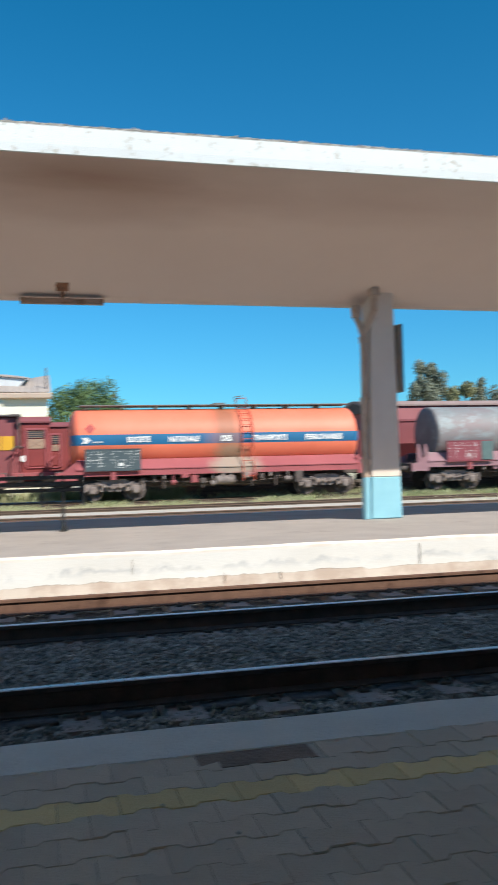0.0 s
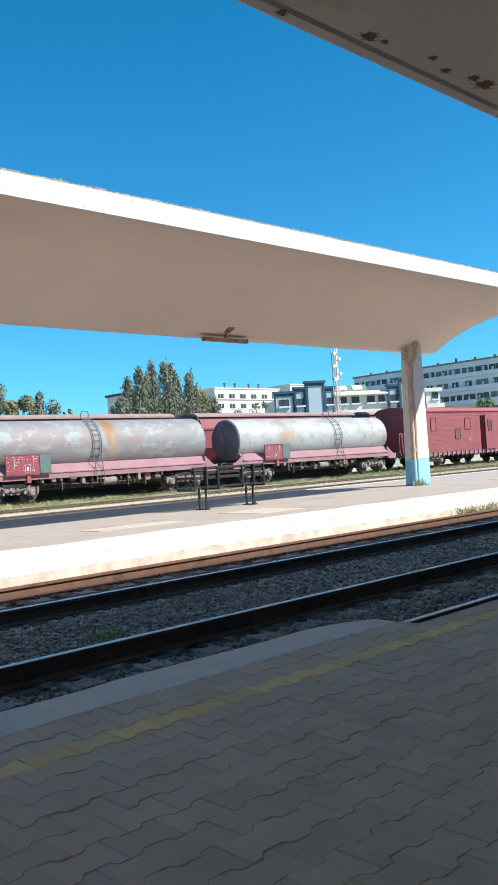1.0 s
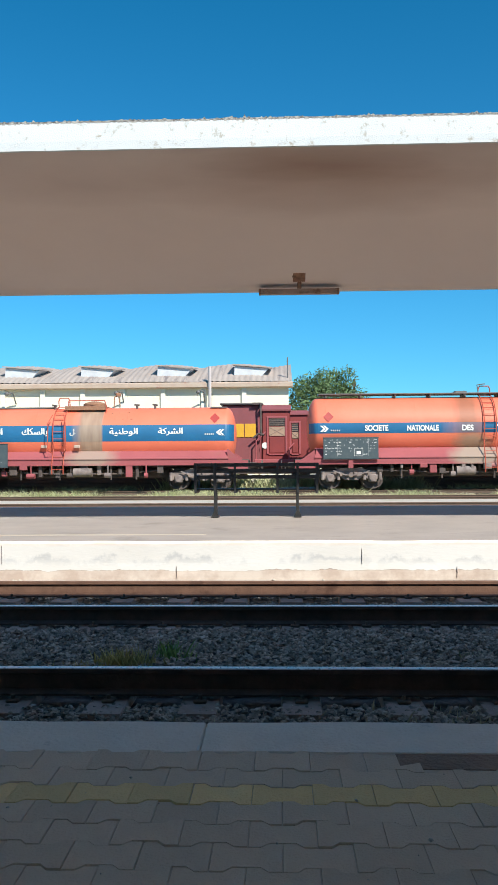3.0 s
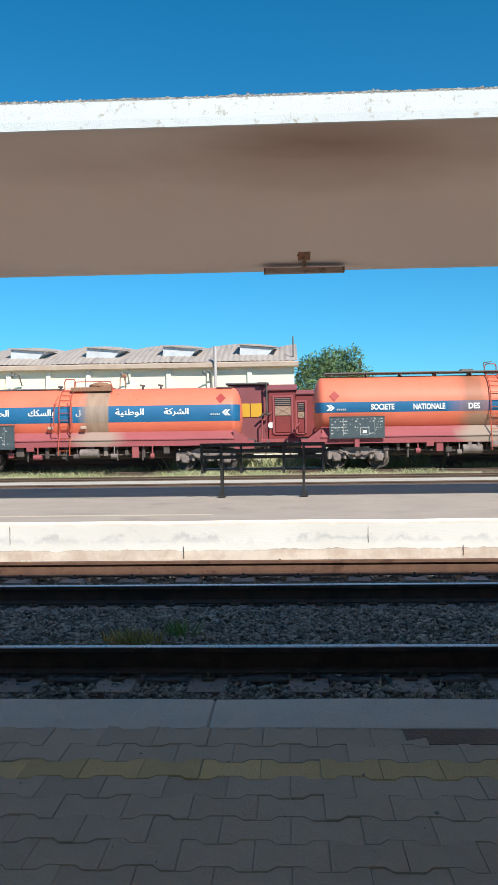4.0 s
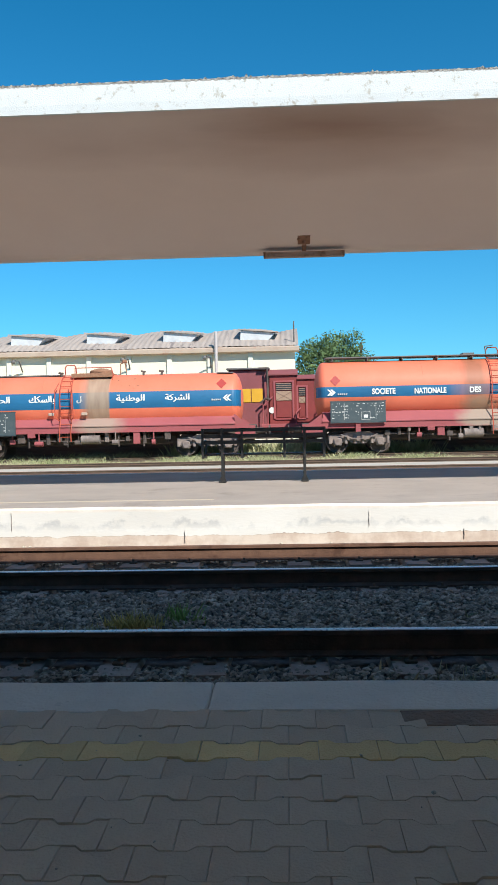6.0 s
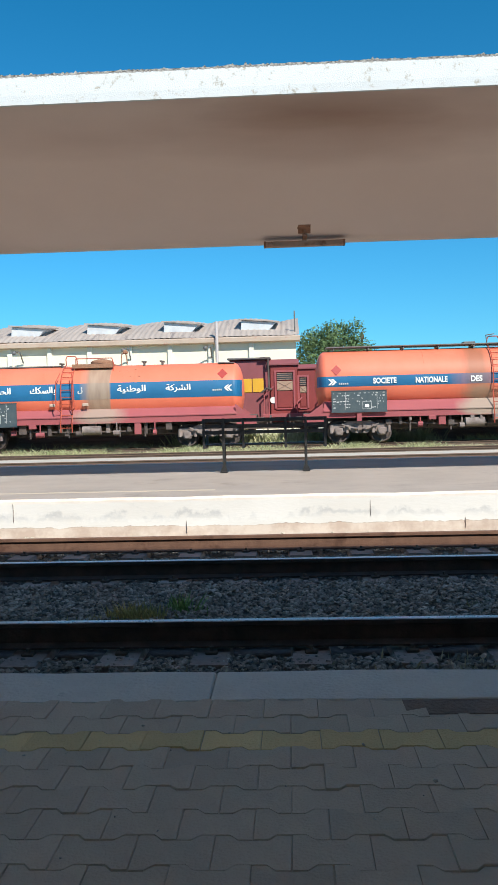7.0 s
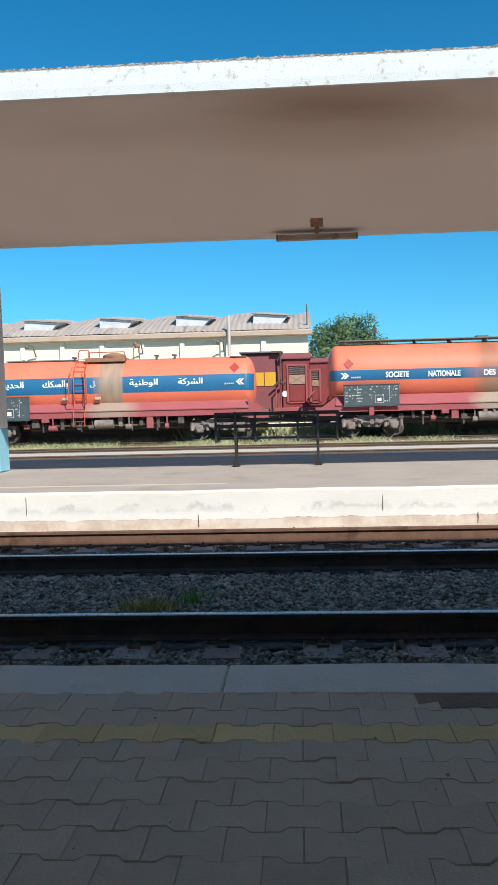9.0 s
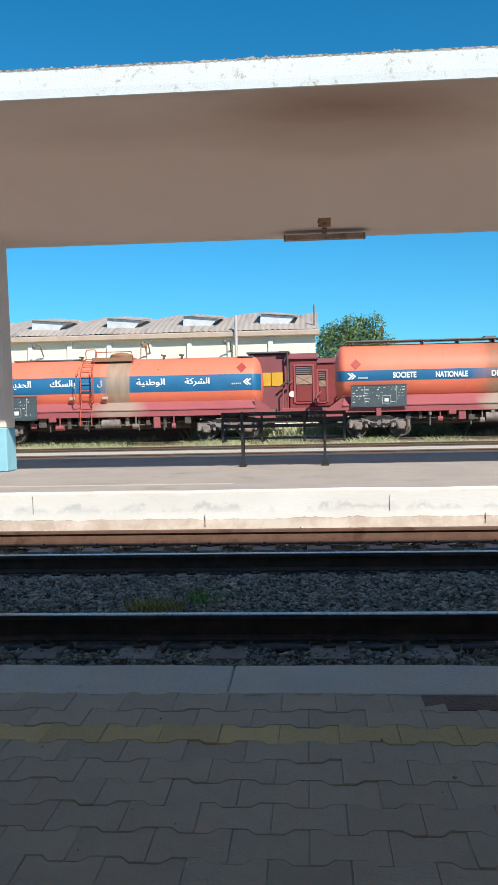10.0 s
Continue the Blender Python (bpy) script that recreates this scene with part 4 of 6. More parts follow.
def tank_shell(bm, x0, x1, R, zc, dish=0.45, n=56):
    d = dish
    prof = [(x0, 0.001), (x0 + 0.04 * d, R * 0.3), (x0 + 0.18 * d, R * 0.6), (x0 + 0.36 * d, R * 0.8), (x0 + 0.6 * d, R * 0.93), (x0 + 0.8 * d, R * 0.98), (x0 + d, R)]
    if dish < 0.4:
        prof = [(x0, 0.001), (x0 + 0.02, R * 0.4), (x0 + 0.06, R * 0.75), (x0 + 0.11, R * 0.9), (x0 + 0.17, R * 0.96), (x0 + 0.24, R * 0.99), (x0 + d, R)]
    k = 14
    prof += [(x0 + d + (x1 - x0 - 2 * d) * i / k, R) for i in range(1, k)]
    prof += [(x0 + x1 - a, r) for a, r in prof[:7][::-1]]
    lathe(bm, prof, n, "x", 0, zc)


def tank_wagon(x0, x1, R, zc, body, sillm, label, stripe=None, bogies=(), walk_top=None, lad=None, hoops=False, plate=None, words=(), dia=None, seams=True, setback=0.0):
    """A bogie tank wagon; x in the yard's own coordinates, y and z from the track's middle."""
    w = thing("tank_wagon", (0, YC, 0), label, "tank wagon", "tank wagons of the standing train")
    bm = bmesh.new()
    if stripe:
        tank_shell(bm, x0, x1, R, zc, 0.45)
        part("tank", bm, body, w, smooth=True)
    else:
        t0 = x0 + setback
        lathe(bm, [(t0 + 0.18 + (x1 - t0 - 0.36) * i / 14, R) for i in range(15)], 56, "x", 0, zc)
        part("tank", bm, body, w, smooth=True)
        # dished ends in a darker grey than the shell
        for e, s in ((t0, 1), (x1, -1)):
            bm = bmesh.new()
            lathe(bm, [(e, 0.001), (e + s * 0.015, R * 0.4), (e + s * 0.05, R * 0.75), (e + s * 0.09, R * 0.91), (e + s * 0.13, R * 0.975), (e + s * 0.18, R), (e + s * 0.22, R + 0.004)], 56, "x", 0, zc)
            part("tank_end", bm, M["tank_end"], w, "dark dished end", smooth=True)
    if seams:
        for f in (0.06, 0.35, 0.65, 0.94):
            bm = bmesh.new()
            xx = x0 + setback + (x1 - x0 - setback) * f
            lathe(bm, [(-0.02, R + 0.001), (-0.015, R + 0.006), (0.015, R + 0.006), (0.02, R + 0.001)], 56, "x", 0, zc, xx, a0=radians(20), a1=radians(152))
            part("weld_seam", bm, body, w)
    if stripe:
        z0, z1 = stripe
        a0, a1 = math.asin((z0 - zc) / R), math.asin((z1 - zc) / R)
        for b0, b1 in ((math.pi - a1, math.pi - a0),):
            bm = bmesh.new()
            lathe(bm, [(x0 + 0.42, R + 0.004), (x1 - 0.42, R + 0.004)], 8, "x", 0, zc, a0=b0, a1=b1)
            part("stripe", bm, M["blue"], w, "blue painted stripe", smooth=True)
            for e, sg in ((x0, 1), (x1, -1)):
                bm = bmesh.new()
                for rr0, rr1, d0, d1 in ((1.0, 0.98, 0.45, 0.36), (0.98, 0.93, 0.36, 0.27), (0.93, 0.8, 0.27, 0.162), (0.8, 0.6, 0.162, 0.081)):
                    q = []
                    for rr, dd in ((rr0, d0), (rr1, d1)):
                        r2 = R * rr
                        q.append([])
                        for i in range(9):
                            zz = z0 + (z1 - z0) * i / 8
                            aa = math.asin(max(-1, min(1, (zz - zc) / r2)))
                            q[-1].append(bm.verts.new((e + sg * (dd - 0.012), -r2 * math.cos(aa) - 0.01, zz)))
                    for i in range(8):
                        bm.faces.new((q[0][i], q[0][i + 1], q[1][i + 1], q[1][i]))
                part("stripe_end", bm, M["blue"], w)
    # underframe
    f0, f1 = x0 - 0.55, x1 + 0.55
    for s in (-1, 1):
        bm = bmesh.new()
        prism(bm, [(s * 1.30, 0.66), (s * 1.38, 0.66), (s * 1.38, 0.70), (s * 1.34, 0.70), (s * 1.34, 0.92), (s * 1.38, 0.92), (s * 1.38, 0.96), (s * 0.98, 1.36), (s * 0.93, 1.34), (s * 1.30, 0.96)], "x", x0 + 0.3, x1 - 0.3)
        part("side_sill", bm, sillm, w)
        for e, sg in ((f0, 1), (f1, -1)):
            bm = bmesh.new()
            a, b = (e, x0 + 0.302) if sg > 0 else (x1 - 0.302, e)
            prism(bm, [(s * 1.25, 0.5), (s * 1.36, 0.5), (s * 1.36, 0.86), (s * 1.25, 0.86)], "x", a, b)
            part("end_sill", bm, sillm, w)
            bm = bmesh.new()
            xx = x0 + 0.3 if sg > 0 else x1 - 0.3
            prism(bm, [(xx, 0.86), (xx, 1.34), (xx + sg * 0.05, 1.34), (xx - sg * 0.6, 0.86)] if sg > 0 else [(xx, 0.86), (xx + 0.6, 0.86), (xx + 0.0, 1.34), (xx - 0.05, 1.34)], "y", s * 1.28 - 0.03, s * 1.28 + 0.03)
            part("gusset", bm, sillm, w)
    bm = bmesh.new()
    box(bm, f0, f1, -0.4, 0.4, 0.5, 0.9, 0.02)
    box(bm, f0, f0 + 0.12, -1.3, 1.3, 0.45, 0.86, 0.02)
    box(bm, f1 - 0.12, f1, -1.3, 1.3, 0.45, 0.86, 0.02)
    box(bm, x0 + 0.5, x1 - 0.5, -0.9, 0.9, 0.86, 1.05)
    part("underframe", bm, M["under"], w)
    for xx, sg in ((f0, -1), (f1, 1)):
        buffers(w, xx, sg)
    for bx in bogies:
        bogie(w, bx, M["bogie"])
    # gear under the middle of the wagon
    g = random.Random(int(x0 * 7) + 3)
    mid = (x0 + x1) / 2
    bm = bmesh.new()
    rod(bm, (mid - 0.3, -1.22, 0.38), (mid + 0.5, -1.22, 0.38), 0.19, 12)
    part("air_tank", bm, M["bogie"], w, "dusty air reservoir", smooth=True)
    for k in range(17):
        bm = bmesh.new()
        xx = mid - 3.6 + k * 0.43 + g.uniform(-0.15, 0.15)
        ww = g.uniform(0.08, 0.36)
        yy = g.uniform(-1.42, -1.15)
        zz = 0.66 - g.uniform(0.15, 0.55)
        if k % 4 == 3:
            rod(bm, (xx, yy, zz + 0.1), (xx + ww, yy, zz + 0.1), 0.11, 10)
            rod(bm, (xx + ww / 2, yy, zz + 0.1), (xx + ww / 2, yy, 0.7), 0.03, 6)
        else:
            box(bm, xx, xx + ww, yy, yy + 0.2, zz, 0.68 if k % 3 else zz + 0.22, 0.02)
            rod(bm, (xx + ww / 2, yy + 0.1, zz), (xx + ww / 2, yy + 0.1, 0.7), 0.025, 6)
        part("gear", bm, (M["bogie"], sillm, M["under"], M["under"], M["under"])[g.randrange(5)], w)
    bm = bmesh.new()
    chain(bm, [(mid - 3.6, -1.1, 0.42), (mid - 1.0, -1.1, 0.3), (mid + 1.5, -1.1, 0.3), (mid + 3.4, -1.1, 0.45)], 0.035, 6)
    for k in (-2.6, 1.3, 2.4, -0.9):
        rod(bm, (mid + k, -1.2, 0.68), (mid + k, -1.2, 0.05), 0.04, 6)
    part("brake_rod", bm, M["under"], w)
    # added dark block and bars that stand in for shade beneath the frame
    bm = bmesh.new()
    box(bm, x0 + 2.9, x1 - 2.9, -0.55, 0.55, 0.12, 0.52, 0.05)
    part("brake_rigging", bm, M["under"], w)
    for k in range(9):
        bm = bmesh.new()
        xx = x0 + 3.1 + k * (x1 - x0 - 6.4) / 8
        box(bm, xx, xx + 0.1, -0.9, 0.9, 0.2, 0.6)
        part("cross_bar", bm, M["under"], w)
    if walk_top:
        a, b, zz = walk_top
        bm = bmesh.new()
        box(bm, a, b, -0.55, 0.55, zz - 0.05, zz, 0.01)
        k = a + 0.3
        while k < b:
            box(bm, k, k + 0.05, -0.5, 0.5, zz - 0.17, zz - 0.05)
            k += 1.5
        part("roof_walkway", bm, M["steel"], w, "grey steel walkway along the tank top")
    if lad:
        ladder(w, lad[0], lad[1], R, zc, M["ladder"] if stripe else M["steel"], hoops)
    if plate:
        data_board(w, *plate)
    for text, a, b, z, h in words:
        word = lettering(text, a, b, z, h, -math.sqrt(R * R - (abs(z - zc) + 0.0) ** 2) - 0.016, w)
        if len(text) == 1:
            word.data.materials[0] = M["marking"]
    if dia:
        x, z, s = dia
        bm = bmesh.new()
        y = -math.sqrt(R * R - (z - zc) ** 2) - 0.02
        tilt = (z - zc) / R
        q = [bm.verts.new((x + a, y + b * tilt * 1.0 + c, z + b)) for c in (0, 0.012) for a, b in ((0, -s), (s, 0), (0, s), (-s, 0))]
        bm.faces.new(q[:4])
        bm.faces.new(q[4:][::-1])
        for i in range(4):
            bm.faces.new((q[i], q[(i + 1) % 4], q[4 + (i + 1) % 4], q[4 + i]))
        d = part("hazard_diamond", bm, M["hazard"], w, "red hazard diamond")
    return w


def arrow_mark(parent, x, z, y, s):
    for k in range(2):
        bm = bmesh.new()
        o = k * 0.13 * s
        prism(bm, [(x + o, z + 0.13), (x + o + 0.09 * s, z + 0.13), (x + o + 0.24 * s, z), (x + o + 0.09 * s, z - 0.13), (x + o, z - 0.13), (x + o + 0.13 * s, z)], "y", y - 0.006, y)
        part("chevron_mark", bm, M["white"], parent, "white chevron mark")
    for k in range(5):
        bm = bmesh.new()
        a, b = sorted((x + s * (0.45 + 0.085 * k), x + s * (0.51 + 0.085 * k)))
        box(bm, a, b, y - 0.006, y, z - 0.11, z - 0.04)
        part("small_mark", bm, M["marking"], parent)


AR = dict(societe="\uFE94\uFEDB\uFEAE\uFEB8\uFEDF\uFE8D", nation="\uFE94\uFEF4\uFEE8\uFEC3\uFEEE\uFEDF\uFE8D", rail="\uFEDA\uFEDC\uFEB4\uFEDF\uFE8E\uFE91", iron="\uFE94\uFEF3\uFEAA\uFEF3\uFEAA\uFEA4\uFEDF\uFE8D", end="\uFEDE")
# first orange wagon
W1 = tank_wagon(-15.2, -1.9, 1.25, 1.95, M["orange"], M["sill"], "orange bogie tank wagon with a blue stripe and Arabic lettering", (1.70, 2.40), (-13.7, -3.45), None, (-9.74, -9.25), True, (-14.1, -11.65, 0.62, 1.6, M["board"]),
    ((AR["societe"], -5.2, -4.15, 2.1, 0.34), (AR["nation"], -7.3, -6.08, 2.1, 0.36), (AR["end"], -9.02, -8.78, 2.1, 0.3), (AR["rail"], -11.1, -10.0, 2.12, 0.36), (AR["iron"], -13.2, -11.95, 2.12, 0.36)), (-2.78, 2.68, 0.22))
arrow_mark(W1, -2.35, 2.06, -1.262, -1)
# second orange wagon
W2 = tank_wagon(1.2, 14.3, 1.3, 2.26, M["orange"], M["sill"], "orange bogie tank wagon with a blue stripe and French lettering", (1.97, 2.41), (3.05, 12.55), (1.7, 13.9, 3.72), (8.62, 9.12), False, (1.84, 4.16, 0.9, 1.77, M["board"]),
    (("SOCIETE", 3.62, 4.6, 2.19, 0.25), ("NATIONALE", 5.4, 6.73, 2.18, 0.25), ("DES", 7.7, 8.18, 2.18, 0.25), ("TRANSPORTS", 9.15, 10.7, 2.18, 0.25), ("FERROVIAIRES", 11.55, 13.3, 2.18, 0.25)), (2.08, 2.68, 0.22))
arrow_mark(W2, 1.72, 2.17, -1.312, 1)
# weathered wagons
W3 = tank_wagon(17.2, 30.9, 1.3, 2.24, M["grey_tank"], M["pink"], "weathered grey bogie tank wagon with rust runs on faded pink frame", None, (18.95, 29.2), None, (23.3, 23.75), False, (18.4, 20.75, 0.92, 1.84, M["wood"], M["teal"], 0.74), setback=0.72)
for k in (17.05, 17.4):
    bm = bmesh.new()
    prism(bm, [(k, 0.86), (k + 0.34, 0.86), (k + 0.14, 1.75), (k + 0.06, 1.75)], "y", -1.05, -0.98)
    part("end_post", bm, M["pink"], W3, "tapered pink bracket before the tank end")
W4 = tank_wagon(33.2, 47.6, 1.25, 2.2, M["pale_tank"], M["pink"], "pale weathered bogie tank wagon on a faded pink frame", None, (34.9, 45.9), None, (41.9, 42.5), False, (35.15, 37.3, 0.92, 1.8, M["wood"], M["teal"], 0.7))

# top fittings of the first wagon
t = W1
bm = bmesh.new()
box(bm, -9.35, -7.58, -0.78, 0.78, 3.08, 3.26, 0.01)
part("hatch_platform", bm, M["rust"], t, "rusty hatch platform")
bm = bmesh.new()
lathe(bm, [(0, 0.001), (0.0, 0.5), (0.14, 0.5), (0.2, 0.42), (0.26, 0.2), (0.28, 0.001)], 20, "x")
bmesh.ops.rotate(bm, verts=bm.verts, cent=(0, 0, 0), matrix=Matrix.Rotation(radians(-90), 3, "Y"))
bmesh.ops.translate(bm, verts=bm.verts, vec=(-8.2, 0, 3.24))
part("hatch", bm, M["rust"], t, "rusty domed hatch", smooth=True)
bm = bmesh.new()
chain(bm, [(-9.2, -0.7, 3.26), (-9.2, -0.7, 3.5), (-7.62, -0.7, 3.5), (-7.52, -0.7, 3.2), (-7.56, -0.76, 2.95)], 0.022, 5)
part("hatch_rail", bm, M["ladder"], t)
bm = bmesh.new()
chain(bm, [(-7.4, 0.3, 3.18), (-7.38, 0.3, 3.72), (-7.2, 0.3, 3.78), (-7.12, 0.3, 3.3)], 0.024, 5)
box(bm, -7.3, -7.1, 0.22, 0.4, 3.74, 3.9, 0.03)
part("vent_valve", bm, M["rust"], t, "bent vent pipe with a valve")
for k in (-9.9, -6.25, -5.45):
    bm = bmesh.new()
    rod(bm, (k, -0.35, 3.1), (k, -0.35, 3.3), 0.05, 8)
    rod(bm, (k - 0.12, -0.35, 3.33), (k + 0.1, -0.35, 3.3), 0.04, 6)
    part("valve", bm, M["under"], t, "small dark valve")
for k in (-10.13, -8.7):
    bm = bmesh.new()
    box(bm, k - 0.13, k + 0.13, -1.31, -1.22, 1.42, 1.55, 0.02)
    part("lifting_lug", bm, M["dustpatch"], t)
for k in np.arange(-7.3, -6.4, 0.17):
    bm = bmesh.new()
    z = 3.0 - 0.35 * abs(math.sin(k * 9))
    y = -math.sqrt(1.25 ** 2 - (z - 1.95) ** 2) - 0.004
    box(bm, k, k + 0.07 + 0.05 * math.sin(k * 31), y, y + 0.02, z - 0.04, z + 0.03, 0.01)
    part("scab", bm, M["rust"], t, "rusty scab on the paint")
bm = bmesh.new()
box(bm, -3.0, -2.3, -0.5, 0.5, 3.16, 3.2)
part("end_walkway", bm, M["steel"], t)
bm = bmesh.new()
box(bm, -13.0, -9.9, -0.3, 0.3, 3.2, 3.25)
part("end_walkway", bm, M["steel"], t)


# walkway fittings of the second wagon
bm = bmesh.new()
chain(bm, [(8.6, -0.4, 3.7), (8.55, -0.4, 4.05), (8.9, -0.4, 4.1)], 0.022, 5)
part("vent_rod", bm, M["steel"], W2)
bm = bmesh.new()
box(bm, 7.6, 8.1, -0.45, 0.1, 3.70, 3.8, 0.02)
part("valve", bm, M["steel"], W2)

# ---- covered van beyond the tanks ----
v = thing("covered_van", (0, YC, 0), "long faded red covered goods van with an open sliding door", "goods van")
bm = bmesh.new()
prism(bm, [(-1.4, 0.62), (-1.4, 3.75), (-1.1, 3.98), (0, 4.1), (1.1, 3.98), (1.4, 3.75), (1.4, 0.62)], "x", 49.75, 59.4)
prism(bm, [(-1.4, 0.62), (-1.4, 3.75), (-1.1, 3.98), (0, 4.1), (1.1, 3.98), (1.4, 3.75), (1.4, 0.62)], "x", 60.05, 68)
box(bm, 59.4, 60.05, -1.38, 1.38, 3.4, 3.74)
box(bm, 59.4, 60.05, 0.3, 1.38, 0.62, 3.4)
part("body", bm, M["hopper"], v)
for i in range(16):
    z = 0.8 + i * 0.185
    bm = bmesh.new()
    box(bm, 49.9, 59.4 if z < 3.5 else 67.8, -1.412, -1.4, z, z + 0.165, 0.004)
    part("plank", bm, M["hopper"], v)
bm = bmesh.new()
prism(bm, [(-1.5, 3.72), (-1.5, 3.8), (-1.12, 4.02), (0, 4.14), (1.12, 4.02), (1.5, 3.8), (1.5, 3.72), (1.1, 3.94), (0, 4.08), (-1.1, 3.94)], "x", 49.65, 68.1)
part("roof", bm, M["sill"], v, "curved dull red roof")
bm = bmesh.new()
box(bm, 59.4, 60.05, -1.38, 0.3, 0.5, 0.66)
part("van_floor", bm, M["timber"], v, "dark boarded floor in the open doorway")
bm = bmesh.new()
box(bm, 60.05, 61.4, -1.5, -1.44, 0.7, 3.45, 0.01)
part("sliding_door", bm, M["hopper"], v)
for a, b, c, d, m in ((52.6, 53.2, 2.3, 3.2, "purple"), (57.2, 57.9, 2.4, 3.15, "purple"), (55.8, 56.4, 1.7, 2.4, "under"), (60.45, 60.9, 2.2, 3.0, "glass")):
    wv = new("shutter" if m != "glass" else "window")
    wv.parent = v
    yy = -1.5 if a > 60 else -1.41
    bm = bmesh.new()
    for x0, x1, z0, z1 in ((a - 0.06, a, c, d), (b, b + 0.06, c, d), (a - 0.06, b + 0.06, d, d + 0.06), (a - 0.06, b + 0.06, c - 0.06, c)):
        box(bm, x0, x1, yy - 0.05, yy, z0, z1)
    part("frame", bm, M["red"], wv)
    bm = bmesh.new()
    box(bm, a, b, yy - 0.022, yy - 0.004, c, d)
    part("pane", bm, M[m], wv)
bm = bmesh.new()
box(bm, 49.8, 68, -1.38, 1.38, 0.45, 0.62)
k = 50.2
while k < 67:
    box(bm, k, k + 0.12, -1.47, -1.38, 0.35, 0.7)
    k += 0.62
part("sill", bm, M["pink"], v, "sill with stake pockets")
bm = bmesh.new()
for k in (48.9, 49.3):
    chain(bm, [(k, -1.2, 0.7), (k, -1.2, 2.1), (k + 0.25, -1.2, 2.2), (k + 0.35, -1.2, 0.9)], 0.03, 5)
part("hand_rail", bm, M["sill"], v)
bogie(v, 53.2, M["bogie"])
bogie(v, 64.5, M["bogie"])
buffers(v, 49.75, -1)

# ---- second train behind ----
YB = 41.5


def hopper(x0, x1, name_label):
    h = thing("covered_hopper", (0, YB, 0), name_label, "hopper wagon", "red covered hoppers on the rear track")
    bm = bmesh.new()
    prism(bm, [(-0.6, 0.9), (-1.35, 1.9), (-1.42, 3.1), (-1.1, 3.85), (0, 4.05), (1.1, 3.85), (1.42, 3.1), (1.35, 1.9), (0.6, 0.9)], "x", x0, x1)
    part("body", bm, M["hopper"], h)
    bm = bmesh.new()
    prism(bm, [(-1.43, 3.04), (-1.47, 3.04), (-1.47, 3.16), (-1.43, 3.16)], "x", x0, x1)
    part("waist_rail", bm, M["hopper"], h)
    bm = bmesh.new()
    prism(bm, [(-1.25, 3.86), (-1.25, 3.95), (-0.9, 4.12), (0, 4.2), (0.9, 4.12), (1.25, 3.95), (1.25, 3.86), (0, 4.1)], "x", x0 - 0.25, x1 + 0.25)
    part("roof", bm, M["hopper_roof"], h, "dusty pink curved roof")
    bm = bmesh.new()
    prism(bm, [(-1.2, 3.5), (-1.2, 3.93), (-0.85, 4.1), (0, 4.17), (0.85, 4.1), (1.2, 3.93), (1.2, 3.5)], "x", x0 - 0.22, x0 - 0.05)
    part("end_cover", bm, M["under"], h, "dark arched roof end")
    bm = bmesh.new()
    box(bm, x0 - 0.7, x1 + 0.7, -1.3, 1.3, 0.5, 0.85, 0.02)
    for k in (x0 - 0.5, x1 + 0.4):
        box(bm, k, k + 0.1, -1.3, -1.2, 0.85, 2.6)
    part("underframe", bm, M["red"], h)
    for k in (x0 + 1.5, x1 - 1.5):
        bogie(h, k, M["bogie"])
    return h


hopper(16.3, 31.9, "dusty red covered hopper wagon behind the tank wagons")
hopper(34.2, 49.2, "dusty red covered hopper wagon behind the tank wagons")
hopper(51.5, 66.0, "dusty red covered hopper wagon behind the tank wagons")

b = thing("brake_van", (0, 40.2, 0), "dark red brake van with a yellow panel behind the tank wagons", "brake van")
bm = bmesh.new()
box(bm, -2.75, -0.85, 0.05, 2.7, 0.5, 3.5, 0.05)
part("body", bm, M["purple"], b, "purple brown van body")
bm = bmesh.new()
box(bm, -0.82, 0.48, -0.12, 2.8, 0.5, 3.22, 0.03)
part("cab", bm, M["red"], b, "dark red cab")
bm = bmesh.new()
box(bm, -2.85, -0.78, -0.1, 2.85, 3.5, 3.6, 0.03)
part("roof", bm, M["steel"], b)
bm = bmesh.new()
prism(bm, [(-0.22, 3.2), (-0.22, 3.27), (0.2, 3.5), (2.4, 3.5), (2.9, 3.27), (2.9, 3.2)], "x", -0.92, 0.55)
part("cab_roof", bm, M["purple"], b, "sloping dark red cab roof")
bm = bmesh.new()
box(bm, 0.48, 1.75, 0.0, 2.7, 0.5, 3.02, 0.03)
part("porch", bm, M["red"], b)
bm = bmesh.new()
prism(bm, [(-0.08, 3.0), (-0.08, 3.06), (0.4, 3.24), (2.7, 3.24), (2.75, 3.0)], "x", 0.49, 1.82)
part("porch_roof", bm, M["purple"], b)
for x0, x1 in ((-2.2, -1.71), (-1.67, -1.14)):
    bm = bmesh.new()
    box(bm, x0, x1, 0.02, 0.048, 1.95, 2.6, 0.008)
    part("yellow_panel", bm, M["yellow"], b, "yellow painted panel")
